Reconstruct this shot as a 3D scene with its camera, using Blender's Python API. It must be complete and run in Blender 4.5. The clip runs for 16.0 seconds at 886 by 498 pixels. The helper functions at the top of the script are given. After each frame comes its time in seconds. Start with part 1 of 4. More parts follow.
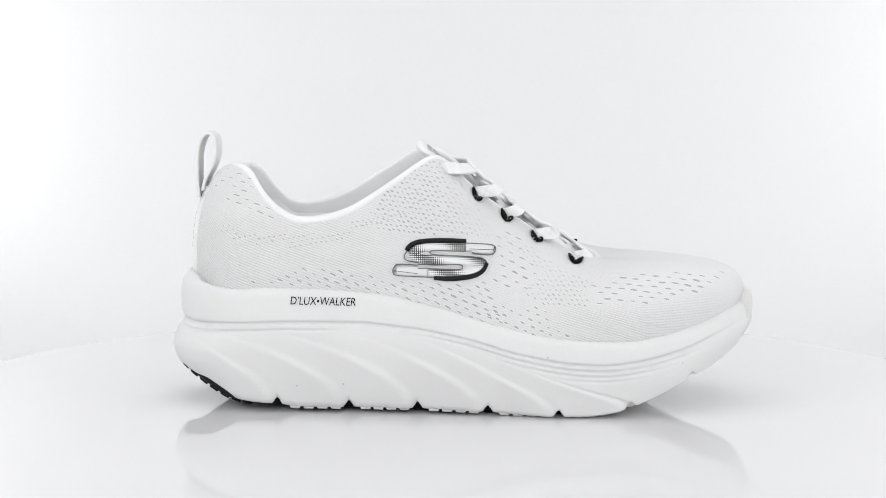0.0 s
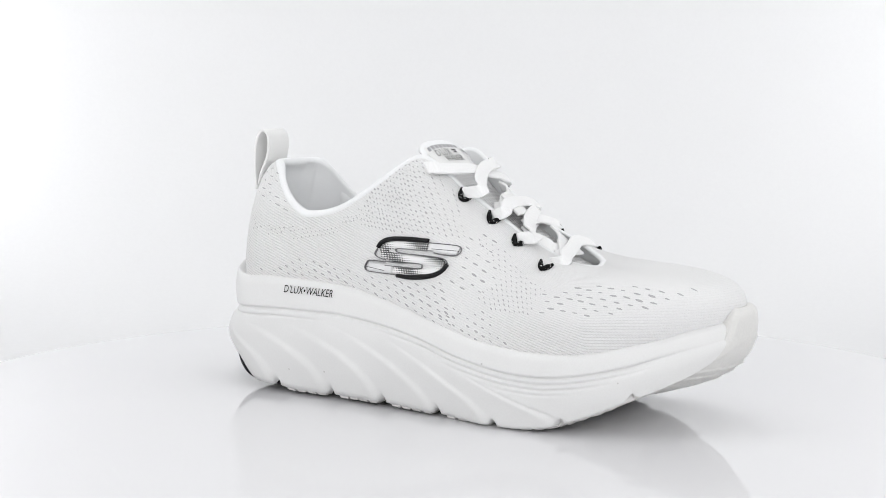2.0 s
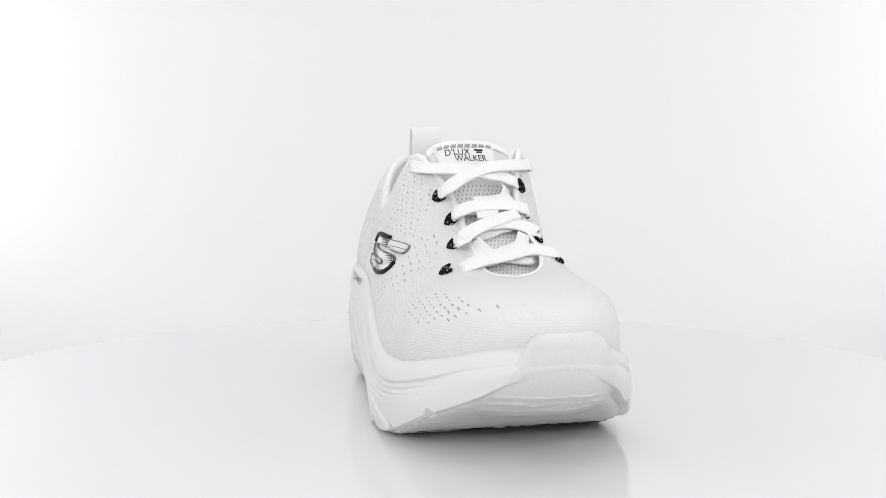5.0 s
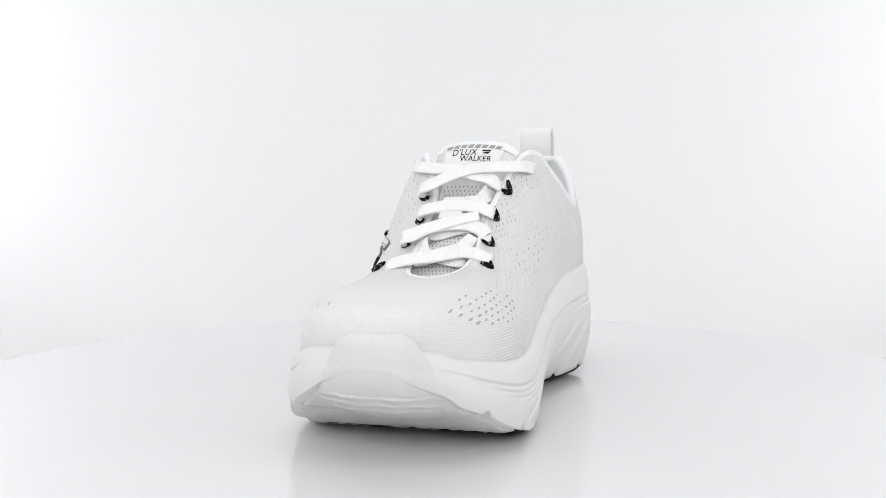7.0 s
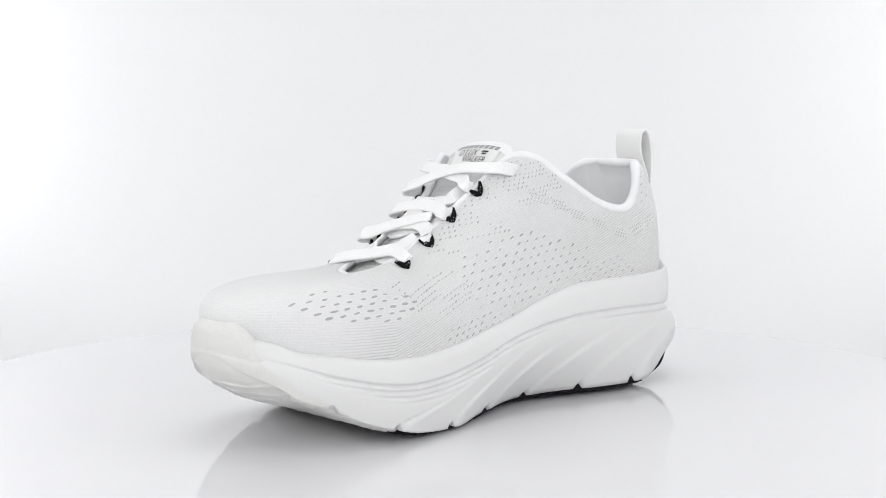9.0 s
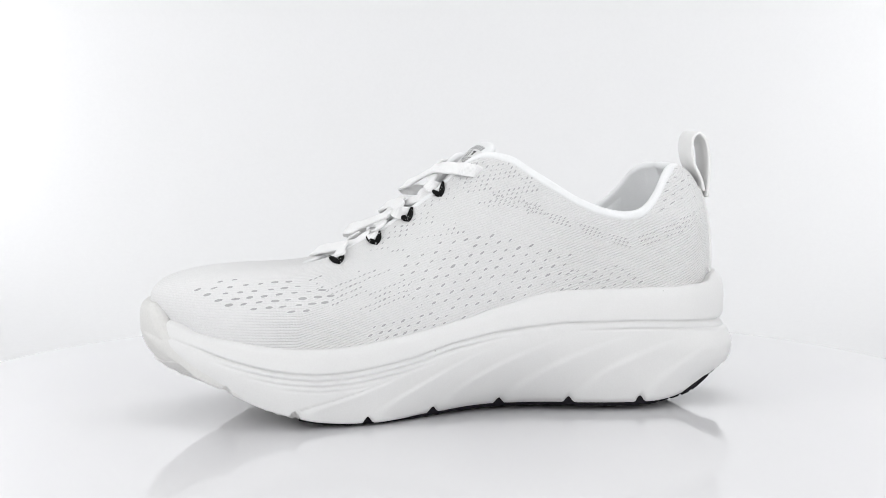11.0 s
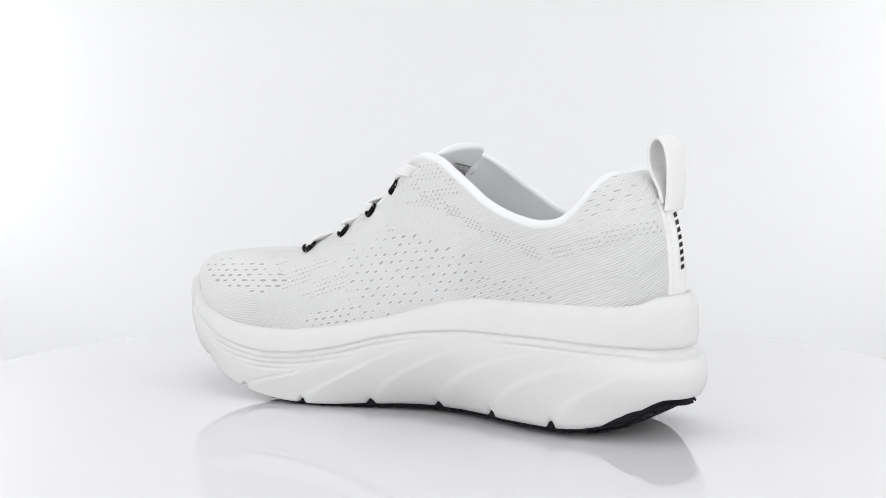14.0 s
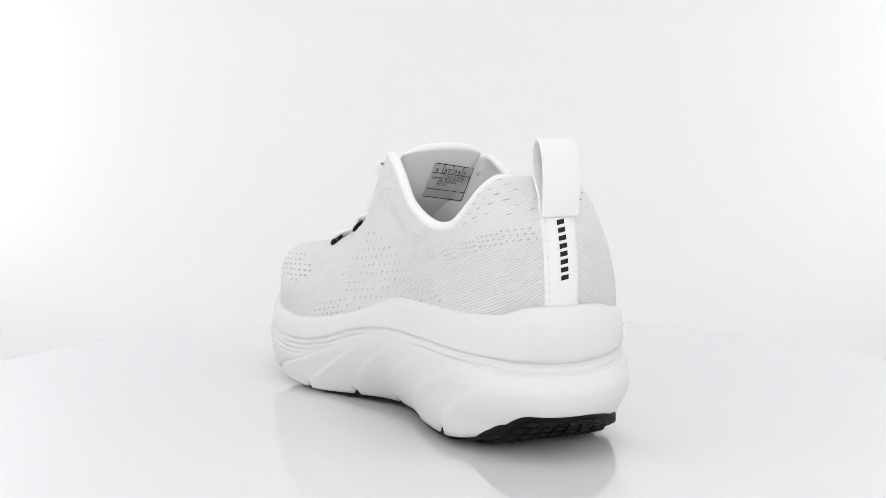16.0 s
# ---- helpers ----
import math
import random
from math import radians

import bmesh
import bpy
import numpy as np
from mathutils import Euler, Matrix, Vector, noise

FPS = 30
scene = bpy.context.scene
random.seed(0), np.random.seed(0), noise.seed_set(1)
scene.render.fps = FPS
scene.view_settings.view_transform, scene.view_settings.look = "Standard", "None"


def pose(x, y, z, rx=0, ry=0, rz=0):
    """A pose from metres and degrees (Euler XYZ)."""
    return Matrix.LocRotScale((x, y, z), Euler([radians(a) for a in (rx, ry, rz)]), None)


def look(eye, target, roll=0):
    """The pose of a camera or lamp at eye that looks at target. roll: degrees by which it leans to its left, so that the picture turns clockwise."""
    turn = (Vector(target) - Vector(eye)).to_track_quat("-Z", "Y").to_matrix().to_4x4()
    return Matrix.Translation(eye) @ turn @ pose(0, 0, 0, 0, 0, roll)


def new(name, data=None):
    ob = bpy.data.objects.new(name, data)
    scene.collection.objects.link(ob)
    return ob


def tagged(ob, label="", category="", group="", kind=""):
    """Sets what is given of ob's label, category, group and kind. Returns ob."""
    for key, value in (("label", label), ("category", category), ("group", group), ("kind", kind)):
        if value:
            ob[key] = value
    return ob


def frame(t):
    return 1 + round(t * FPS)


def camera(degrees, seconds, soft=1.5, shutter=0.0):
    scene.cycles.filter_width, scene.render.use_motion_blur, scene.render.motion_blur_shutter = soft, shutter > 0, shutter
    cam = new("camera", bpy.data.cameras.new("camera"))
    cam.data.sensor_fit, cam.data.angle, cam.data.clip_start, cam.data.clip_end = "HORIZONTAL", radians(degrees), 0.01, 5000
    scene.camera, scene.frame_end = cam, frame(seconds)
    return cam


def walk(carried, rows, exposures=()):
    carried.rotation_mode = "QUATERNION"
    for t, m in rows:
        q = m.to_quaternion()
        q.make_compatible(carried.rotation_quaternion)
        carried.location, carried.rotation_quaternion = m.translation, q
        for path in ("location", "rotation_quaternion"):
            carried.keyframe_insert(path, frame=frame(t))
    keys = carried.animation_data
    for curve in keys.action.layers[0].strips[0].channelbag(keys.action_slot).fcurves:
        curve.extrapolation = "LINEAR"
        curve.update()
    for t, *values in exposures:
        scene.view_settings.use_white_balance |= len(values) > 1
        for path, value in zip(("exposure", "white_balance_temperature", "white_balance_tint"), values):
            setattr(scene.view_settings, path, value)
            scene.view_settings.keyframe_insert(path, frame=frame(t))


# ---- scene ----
# ---- camera ----
from mathutils.bvhtree import BVHTree

EYE = Vector((0.0, -0.6882, 0.1421))
cam = camera(33.72, 16.0, soft=0.5)
AIM = EYE + Vector((-0.00561, 1.0, -math.tan(radians(5.84))))
walk(cam, [(0.0, look(EYE, AIM)), (16.0, look(EYE, AIM))])


def turn_at(t):
    """Heading of the turntable at t seconds, degrees."""
    return -(15.198 * t - 0.01667 * t * (t - 16.0))


# ---- light: softboxes of a small photo studio ----
world = bpy.data.worlds.new("studio")
scene.world = world
world.use_nodes = True
world.node_tree.nodes["Background"].inputs[0].default_value = (1.0, 1.0, 1.0, 1)
world.node_tree.nodes["Background"].inputs[1].default_value = 0.25
scene.view_settings.exposure = -0.55


def softbox(name, eye, target, sx, sy, watts, colour=(1, 1, 1)):
    data = bpy.data.lights.new(name, "AREA")
    data.shape, data.size, data.size_y, data.energy, data.color = "RECTANGLE", sx, sy, watts, colour
    ob = new(name, data)
    ob.matrix_world = look(eye, target)
    return ob


softbox("softbox_top", (0.0, 0.05, 1.15), (0, 0.05, 0), 1.2, 1.2, 6.4)
softbox("softbox_left", (-0.82, -0.35, 0.39), (0, 0, 0.05), 0.7, 0.7, 3.6)
softbox("softbox_right", (0.82, -0.35, 0.39), (0, 0, 0.05), 0.7, 0.7, 3.3)
softbox("softbox_front", (0.0, -1.10, 0.42), (0, 0, 0.05), 1.2, 0.7, 7.5)
softbox("wash_left", (-0.50, 0.44, 0.16), (-0.33, 0.66, 0.15), 0.08, 0.30, 0.72)
softbox("wash_right", (0.52, 0.44, 0.22), (0.36, 0.66, 0.22), 0.08, 0.30, 0.54)


# ---- materials ----
class Nodes:
    """A small writer of node trees."""

    def __init__(self, name):
        self.mat = bpy.data.materials.new(name)
        self.mat.use_nodes = True
        self.t = self.mat.node_tree
        self.bsdf = self.t.nodes["Principled BSDF"]

    def add(self, kind, **props):
        n = self.t.nodes.new(kind)
        for k, v in props.items():
            setattr(n, k, v)
        return n

    def link(self, a, b):
        self.t.links.new(a, b)

    def put(self, socket, v):
        if isinstance(v, (int, float)):
            socket.default_value = v
        elif isinstance(v, tuple):
            socket.default_value = v
        else:
            self.link(v, socket)

    def math(self, op, a, b=0.0, c=0.0):
        n = self.add("ShaderNodeMath", operation=op)
        for i, v in enumerate((a, b, c)):
            self.put(n.inputs[i], v)
        return n.outputs[0]

    def step(self, x, lo, hi):
        n = self.add("ShaderNodeMapRange", interpolation_type="SMOOTHSTEP")
        for i, v in enumerate((x, lo, hi, 0.0, 1.0)):
            self.put(n.inputs[i], v)
        return n.outputs[0]

    def mix(self, f, a, b):
        n = self.add("ShaderNodeMix", data_type="RGBA")
        self.put(n.inputs[0], f)
        self.put(n.inputs[6], a)
        self.put(n.inputs[7], b)
        return n.outputs[2]

    def noise(self, scale, detail=3.0, vector=None, rough=0.55):
        n = self.add("ShaderNodeTexNoise")
        n.inputs["Scale"].default_value = scale
        n.inputs["Detail"].default_value = detail
        n.inputs["Roughness"].default_value = rough
        self.link(vector or self.add("ShaderNodeTexCoord").outputs["Object"], n.inputs["Vector"])
        return n.outputs["Fac"]

    def bump(self, height, strength, distance):
        n = self.add("ShaderNodeBump")
        n.inputs["Strength"].default_value = strength
        n.inputs["Distance"].default_value = distance
        self.link(height, n.inputs["Height"])
        self.link(n.outputs[0], self.bsdf.inputs["Normal"])


def rgb(v, b=None):
    return (v, v, v, 1.0) if b is None else (v[0], v[1], v[2], 1.0)


def plain(name, colour, rough=0.5, grain=900.0, vary=0.05, bump=0.15, dist=0.0003, metal=0.0, big=45.0, spec=0.5):
    """A surface of one colour with fine grain and large soft variation."""
    m = Nodes(name)
    f = m.math("ADD", m.math("MULTIPLY", m.noise(grain), 0.5), m.math("MULTIPLY", m.noise(big, 4), 0.5))
    lo = tuple(c * (1 - vary) for c in colour) + (1.0,)
    hi = tuple(min(1, c * (1 + vary)) for c in colour) + (1.0,)
    m.put(m.bsdf.inputs["Base Color"], m.mix(m.step(f, 0.3, 0.7), lo, hi))
    m.bsdf.inputs["Roughness"].default_value = rough
    m.bsdf.inputs["Metallic"].default_value = metal
    m.bsdf.inputs["Specular IOR Level"].default_value = spec
    m.bump(f, bump, dist)
    return m.mat


def foam_material():
    m = Nodes("white_foam")
    f = m.math("ADD", m.math("MULTIPLY", m.noise(1400), 0.5), m.math("MULTIPLY", m.noise(45, 4), 0.5))
    base = m.mix(m.step(f, 0.3, 0.7), (0.685, 0.685, 0.682, 1), (0.715, 0.715, 0.712, 1))
    v = m.add("ShaderNodeTexVoronoi")
    v.inputs["Scale"].default_value = 62.0
    m.link(m.add("ShaderNodeTexCoord").outputs["Object"], v.inputs["Vector"])
    speck = m.math("SUBTRACT", 1.0, m.step(v.outputs["Distance"], 0.022, 0.034))
    m.put(m.bsdf.inputs["Base Color"], m.mix(m.math("MULTIPLY", speck, 0.4), base, (0.22, 0.20, 0.18, 1)))
    m.put(m.bsdf.inputs["Roughness"], m.math("ADD", 0.48, m.math("MULTIPLY", m.noise(90, 3), 0.16)))
    m.bump(f, 0.12, 0.0003)
    return m.mat


FOAM = foam_material()
TOE = plain("toe_rubber", (0.665, 0.660, 0.645), 0.5, 900, 0.04, 0.3)
BLACK = plain("black_rubber", (0.010, 0.009, 0.012), 0.6, 800, 0.25, 0.3, spec=0.12)
PALE = plain("pale_rubber", (0.70, 0.69, 0.68), 0.5, 900, 0.04, 0.2)


def cord_material():
    m = Nodes("black_cord")
    fleck = m.step(m.noise(1100, 2), 0.645, 0.67)
    m.put(m.bsdf.inputs["Base Color"], m.mix(fleck, rgb(0.006), rgb(0.65)))
    m.bsdf.inputs["Roughness"].default_value = 0.7
    m.bsdf.inputs["Specular IOR Level"].default_value = 0.1
    m.bump(m.noise(2400, 3), 0.6, 0.0005)
    return m.mat


CORD = cord_material()
INK = plain("black_print", (0.010, 0.010, 0.011), 0.5, 900, 0.2, 0.05, spec=0.18)
GREY_INK = plain("grey_print", (0.30, 0.30, 0.31), 0.4, 900, 0.1, 0.05)
LINING = plain("lining_fabric", (0.80, 0.808, 0.815), 0.9, 2600, 0.03, 0.35)
SATIN = plain("satin_label", (0.775, 0.775, 0.768), 0.45, 2600, 0.02, 0.15)
ACRYLIC = plain("white_acrylic", (0.735, 0.733, 0.748), 0.014, 700, 0.006, 0.0, big=9, spec=0.75)
WALL = plain("white_paper", (0.735, 0.738, 0.745), 0.9, 300, 0.01, 0.05, big=2)
TABLE = plain("table_white", (0.78, 0.78, 0.79), 0.6, 300, 0.01, 0.05, big=3)
THREAD = plain("thread", (0.62, 0.62, 0.62), 0.8, 2600, 0.05, 0.2)
SILVER = plain("silver_film", (0.70, 0.70, 0.705), 0.55, 2200, 0.06, 0.1, metal=0.15, spec=0.3)


def knit_material():
    m = Nodes("white_knit")
    uv = m.add("ShaderNodeUVMap").outputs[0]
    sep = m.add("ShaderNodeSeparateXYZ")
    m.link(uv, sep.inputs[0])
    u, v = sep.outputs[0], sep.outputs[1]
    zone = m.add("ShaderNodeAttribute", attribute_name="zone")
    zs = m.add("ShaderNodeSeparateColor")
    m.link(zone.outputs["Color"], zs.inputs[0])

    rows = m.math("DIVIDE", v, 0.00122)
    odd = m.math("MULTIPLY", m.math("FLOOR", rows), 0.5)
    rib = m.math("ADD", m.math("MULTIPLY", m.math("COSINE", m.math("MULTIPLY", rows, 2 * math.pi)), -0.5), 0.5)
    stitch = m.math("ADD", m.math("MULTIPLY", m.math("SINE", m.math("MULTIPLY", m.math("ADD", m.math("DIVIDE", u, 0.0014), odd), 2 * math.pi)), 0.5), 0.5)
    shaded_pit = m.math("MULTIPLY", m.step(m.math("SUBTRACT", 1.0, rib), 0.55, 0.95), m.math("ADD", m.math("MULTIPLY", m.step(stitch, 0.25, 0.7), 0.92), 0.08))
    shaded_pit = m.math("MULTIPLY", shaded_pit, m.math("ADD", m.math("MULTIPLY", zs.outputs[2], 0.85), 0.10))
    knit = m.math("ADD", m.math("MULTIPLY", m.math("MULTIPLY", rib, zs.outputs[2]), 0.14), m.math("MULTIPLY", shaded_pit, -0.6))
    fuzz = m.noise(1500, 4)
    h = m.math("ADD", knit, m.math("MULTIPLY", fuzz, 0.35))
    base = m.mix(m.step(fuzz, 0.25, 0.75), rgb(0.715), rgb(0.775))
    # recess shade between the ribs is mixed into the yarn's colour
    base = m.mix(m.math("MULTIPLY", shaded_pit, 0.46), base, rgb(0.34))
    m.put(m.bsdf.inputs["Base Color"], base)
    m.bsdf.inputs["Roughness"].default_value = 0.9
    m.bump(h, 0.8, 0.0008)
    return m.mat


KNIT = knit_material()


def lace_material():
    m = Nodes("lace_weave")
    uv = m.add("ShaderNodeUVMap").outputs[0]
    sep = m.add("ShaderNodeSeparateXYZ")
    m.link(uv, sep.inputs[0])
    a = m.math("SINE", m.math("MULTIPLY", m.math("ADD", sep.outputs[0], sep.outputs[1]), 2 * math.pi / 0.0011))
    b = m.math("SINE", m.math("MULTIPLY", m.math("SUBTRACT", sep.outputs[0], sep.outputs[1]), 2 * math.pi / 0.0011))
    h = m.math("ADD", m.math("MULTIPLY", a, b), m.math("MULTIPLY", m.noise(1800), 0.6))
    m.put(m.bsdf.inputs["Base Color"], m.mix(m.step(h, -0.6, 0.8), rgb(0.80), rgb(0.86)))
    m.bsdf.inputs["Roughness"].default_value = 0.8
    m.bump(h, 0.3, 0.0003)
    return m.mat


LACE = lace_material()


# ---- mesh helpers ----
def mesh_ob(name, verts, faces, mat, parent=None, label="", smooth=True, uvs=None):
    me = bpy.data.meshes.new(name)
    me.from_pydata([tuple(float(c) for c in v) for v in verts], [], faces)
    me.materials.append(mat)
    if smooth:
        me.polygons.foreach_set("use_smooth", [True] * len(me.polygons))
    if uvs is not None:
        lay = me.uv_layers.new(name="UVMap")
        idx = np.zeros(len(me.loops), dtype=np.int32)
        me.loops.foreach_get("vertex_index", idx)
        lay.data.foreach_set("uv", np.asarray(uvs, dtype=np.float32)[idx].ravel())
    bm = bmesh.new()
    bm.from_mesh(me)
    bmesh.ops.recalc_face_normals(bm, faces=bm.faces)
    bm.to_mesh(me)
    bm.free()
    ob = new(name, me)
    if parent is not None:
        ob.parent = parent
    if label:
        tagged(ob, label)
    return ob


def ring_faces(rows, n, start=0):
    """Quads of a stack of closed rings."""
    out = []
    for k in range(rows - 1):
        for i in range(n):
            j = (i + 1) % n
            out.append((start + k * n + i, start + k * n + j, start + (k + 1) * n + j, start + (k + 1) * n + i))
    return out


def grid_faces(rows, cols, start=0):
    return [(start + r * cols + c, start + r * cols + c + 1, start + (r + 1) * cols + c + 1, start + (r + 1) * cols + c)
            for r in range(rows - 1) for c in range(cols - 1)]


def spline(points, n, closed=False):
    """Catmull-Rom through points, resampled to n points of even spacing."""
    p = np.asarray(points, float)
    m = len(p)
    out = []
    for i in range(m if closed else m - 1):
        if closed:
            a, b, c, d = p[(i - 1) % m], p[i], p[(i + 1) % m], p[(i + 2) % m]
        else:
            b, c = p[i], p[i + 1]
            a = p[i - 1] if i else 2 * b - c
            d = p[i + 2] if i + 2 < m else 2 * c - b
        for t in np.linspace(0, 1, 24, endpoint=False):
            out.append(0.5 * (2 * b + (c - a) * t + (2 * a - 5 * b + 4 * c - d) * t * t + (3 * b - a - 3 * c + d) * t ** 3))
    out.append(p[0] if closed else p[-1])
    out = np.array(out)
    d = np.r_[0, np.cumsum(np.linalg.norm(np.diff(out, axis=0), axis=1))]
    t = np.linspace(0, d[-1], n + 1)[:-1] if closed else np.linspace(0, d[-1], n)
    return np.stack([np.interp(t, d, out[:, k]) for k in range(p.shape[1])], 1)


def curve_of(xs, ys):
    """A smooth function through a table (monotone cubic)."""
    xs, ys = np.asarray(xs, float), np.asarray(ys, float)
    o = np.argsort(xs)
    xs, ys = xs[o], ys[o]
    h = np.diff(xs)
    d = np.diff(ys) / h
    m = np.zeros(len(xs))
    m[0], m[-1] = d[0], d[-1]
    for i in range(1, len(xs) - 1):
        m[i] = 0 if d[i - 1] * d[i] <= 0 else 2 * d[i - 1] * d[i] / (d[i - 1] + d[i])

    def f(x):
        x = np.clip(np.asarray(x, float), xs[0], xs[-1])
        i = np.clip(np.searchsorted(xs, x) - 1, 0, len(h) - 1)
        t = (x - xs[i]) / h[i]
        return (ys[i] * (1 + 2 * t) * (1 - t) ** 2 + h[i] * m[i] * t * (1 - t) ** 2
                + ys[i + 1] * t * t * (3 - 2 * t) + h[i] * m[i + 1] * t * t * (t - 1))
    return f


def ease(x, lo, hi):
    t = np.clip((np.asarray(x, float) - lo) / (hi - lo), 0, 1)
    return t * t * (3 - 2 * t)


def sweep(path, side, width, thick, n, corner=6):
    """A flat band with rounded edges along a path; side: the direction across it. Returns verts, faces, uvs."""
    p = spline(path, n)
    q = spline(side, n) if len(np.shape(side)) > 1 else np.tile(np.asarray(side, float), (n, 1))
    w = np.interp(np.linspace(0, 1, n), np.linspace(0, 1, len(np.atleast_1d(width))), np.atleast_1d(width)) if np.size(width) > 1 else np.full(n, float(width))
    t = np.gradient(p, axis=0)
    t /= np.linalg.norm(t, axis=1)[:, None]
    q = q - (q * t).sum(1)[:, None] * t
    q /= np.linalg.norm(q, axis=1)[:, None]
    up = np.cross(t, q)
    prof = []
    for k in range(corner + 1):
        a = -math.pi / 2 + math.pi * k / corner
        prof.append((0.5, math.cos(a) * 0.35, math.sin(a) * 0.5))
    for k in range(corner + 1):
        a = math.pi / 2 + math.pi * k / corner
        prof.append((-0.5, math.cos(a) * 0.35, math.sin(a) * 0.5))
    m = len(prof)
    length = np.r_[0, np.cumsum(np.linalg.norm(np.diff(p, axis=0), axis=1))]
    verts, uvs = [], []
    for i in range(n):
        for s, a, b in prof:
            across = s * w[i] + a * thick
            verts.append(p[i] + q[i] * across + up[i] * (b * thick))
            uvs.append((length[i], across))
    faces = ring_faces(n, m)
    faces.append(tuple(range(m)))
    faces.append(tuple(range((n - 1) * m, n * m)))
    return verts, faces, uvs


def tube(path, radius, n, m=10):
    p = spline(path, n)
    t = np.gradient(p, axis=0)
    t /= np.linalg.norm(t, axis=1)[:, None]
    ref = np.array((0.31, 0.17, 0.93))
    a = np.cross(t, ref)
    a /= np.linalg.norm(a, axis=1)[:, None]
    b = np.cross(t, a)
    rad = np.interp(np.linspace(0, 1, n), np.linspace(0, 1, np.size(radius)), np.atleast_1d(radius))
    verts = [p[i] + rad[i] * (math.cos(2 * math.pi * k / m) * a[i] + math.sin(2 * math.pi * k / m) * b[i]) for i in range(n) for k in range(m)]
    faces = ring_faces(n, m)
    faces += [tuple(range(m)), tuple(range((n - 1) * m, n * m))]
    return verts, faces


# ---- studio: sweep wall, table, turntable ----
def studio():
    verts, faces = [], []
    n = 96
    prof = [(0.62, -0.045)]
    for k in range(1, 13):
        a = math.pi / 2 * k / 12
        prof.append((0.62 + 0.36 * math.sin(a), -0.045 + 0.36 * (1 - math.cos(a))))
    prof += [(0.98, 1.30), (0.94, 1.42), (0.80, 1.50)]
    m = len(prof)
    inner = [(r * math.cos(2 * math.pi * i / n), -0.28 + r * math.sin(2 * math.pi * i / n), z) for r, z in prof for i in range(n)]
    inner += [((r + 0.01) * math.cos(2 * math.pi * i / n), -0.28 + (r + 0.01) * math.sin(2 * math.pi * i / n), z - (0.01 if z < 1 else -0.01)) for r, z in prof for i in range(n)]
    f = ring_faces(m, n) + ring_faces(m, n, m * n)
    w = mesh_ob("wall_round", inner, f, WALL)
    tagged(w, "white seamless paper wall curving round the table", "wall", kind="structure")
    v = [(0.80 * math.cos(2 * math.pi * i / n), -0.28 + 0.80 * math.sin(2 * math.pi * i / n), z) for z in (1.502, 1.52) for i in range(n)]
    c = mesh_ob("ceiling", v, ring_faces(2, n) + [tuple(range(n)), tuple(range(n, 2 * n))], WALL, smooth=False)
    tagged(c, "white diffusing cloth above the table", "ceiling", kind="structure")
    v = [(0.62 * math.cos(2 * math.pi * i / n), -0.28 + 0.62 * math.sin(2 * math.pi * i / n), z) for z in (-0.045, -0.075) for i in range(n)]
    fl = mesh_ob("floor", v, ring_faces(2, n) + [tuple(range(n)), tuple(range(n, 2 * n))], WALL, smooth=False)
    tagged(fl, "white table surface beneath the turntable", "table surface", kind="structure")


def turntable():
    base = tagged(new("turntable"), "round glossy white acrylic turntable turning slowly", "turntable")
    n = 160
    prof = [(0.0, 0.0), (0.2635, 0.0), (0.2646, -0.0004), (0.265, -0.0015), (0.265, -0.0085), (0.264, -0.010), (0.0, -0.010)]
    verts, faces = [], []
    for r, z in prof[1:-1]:
        verts += [(r * math.cos(2 * math.pi * i / n), r * math.sin(2 * math.pi * i / n), z) for i in range(n)]
    faces = ring_faces(5, n) + [tuple(range(n)), tuple(range(4 * n, 5 * n))]
    mesh_ob("plate", verts, faces, ACRYLIC, base, smooth=False)
    prof = [(0.10, -0.010), (0.10, -0.040), (0.11, -0.0449)]
    verts = [(r * math.cos(2 * math.pi * i / 64), r * math.sin(2 * math.pi * i / 64), z) for r, z in prof for i in range(64)]
    mesh_ob("drive_base", verts, ring_faces(3, 64) + [tuple(range(64)), tuple(range(128, 192))], TABLE, base, "white drive housing under the plate")
    return base


studio()
TURNTABLE = turntable()

# ---- the shoe: forms (x heel to toe, lateral side at -y) ----
YC = 0.0125
SHOE = tagged(new("sneaker"), "white knit sneaker with sculpted foam sole and black lace loops", "shoe")

OUTLINE = [(.1442, .0135), (.1402, -.006), (.1290, -.022), (.113, -.034), (.095, -.0425), (.07, -.0475), (.045, -.0475), (.015, -.0445),
           (-.02, -.0405), (-.047, -.0380), (-.08, -.0365), (-.105, -.032), (-.122, -.020), (-.132, -.004), (-.1365, .0115),
           (-.133, .027), (-.122, .0395), (-.105, .0465), (-.08, .0495), (-.047, .0500), (-.016, .0498), (.016, .0520),
           (.049, .0565), (.072, .0582), (.095, .0560), (.113, .0490), (.1290, .0390), (.1402, .0270)]
NS = 840
LOOP = spline(OUTLINE, NS, closed=True)
TAN = np.roll(LOOP, -1, 0) - np.roll(LOOP, 1, 0)
TAN /= np.linalg.norm(TAN, axis=1)[:, None]
OUT = np.stack([-TAN[:, 1], TAN[:, 0]], 1)
if (OUT[0] * np.array((1, 0))).sum() < 0:
    OUT = -OUT
SX, SY = LOOP[:, 0], LOOP[:, 1]
MED = ease(SY, -0.012, 0.036)
ARC = np.r_[0, np.cumsum(np.linalg.norm(np.diff(LOOP, axis=0), axis=1))]

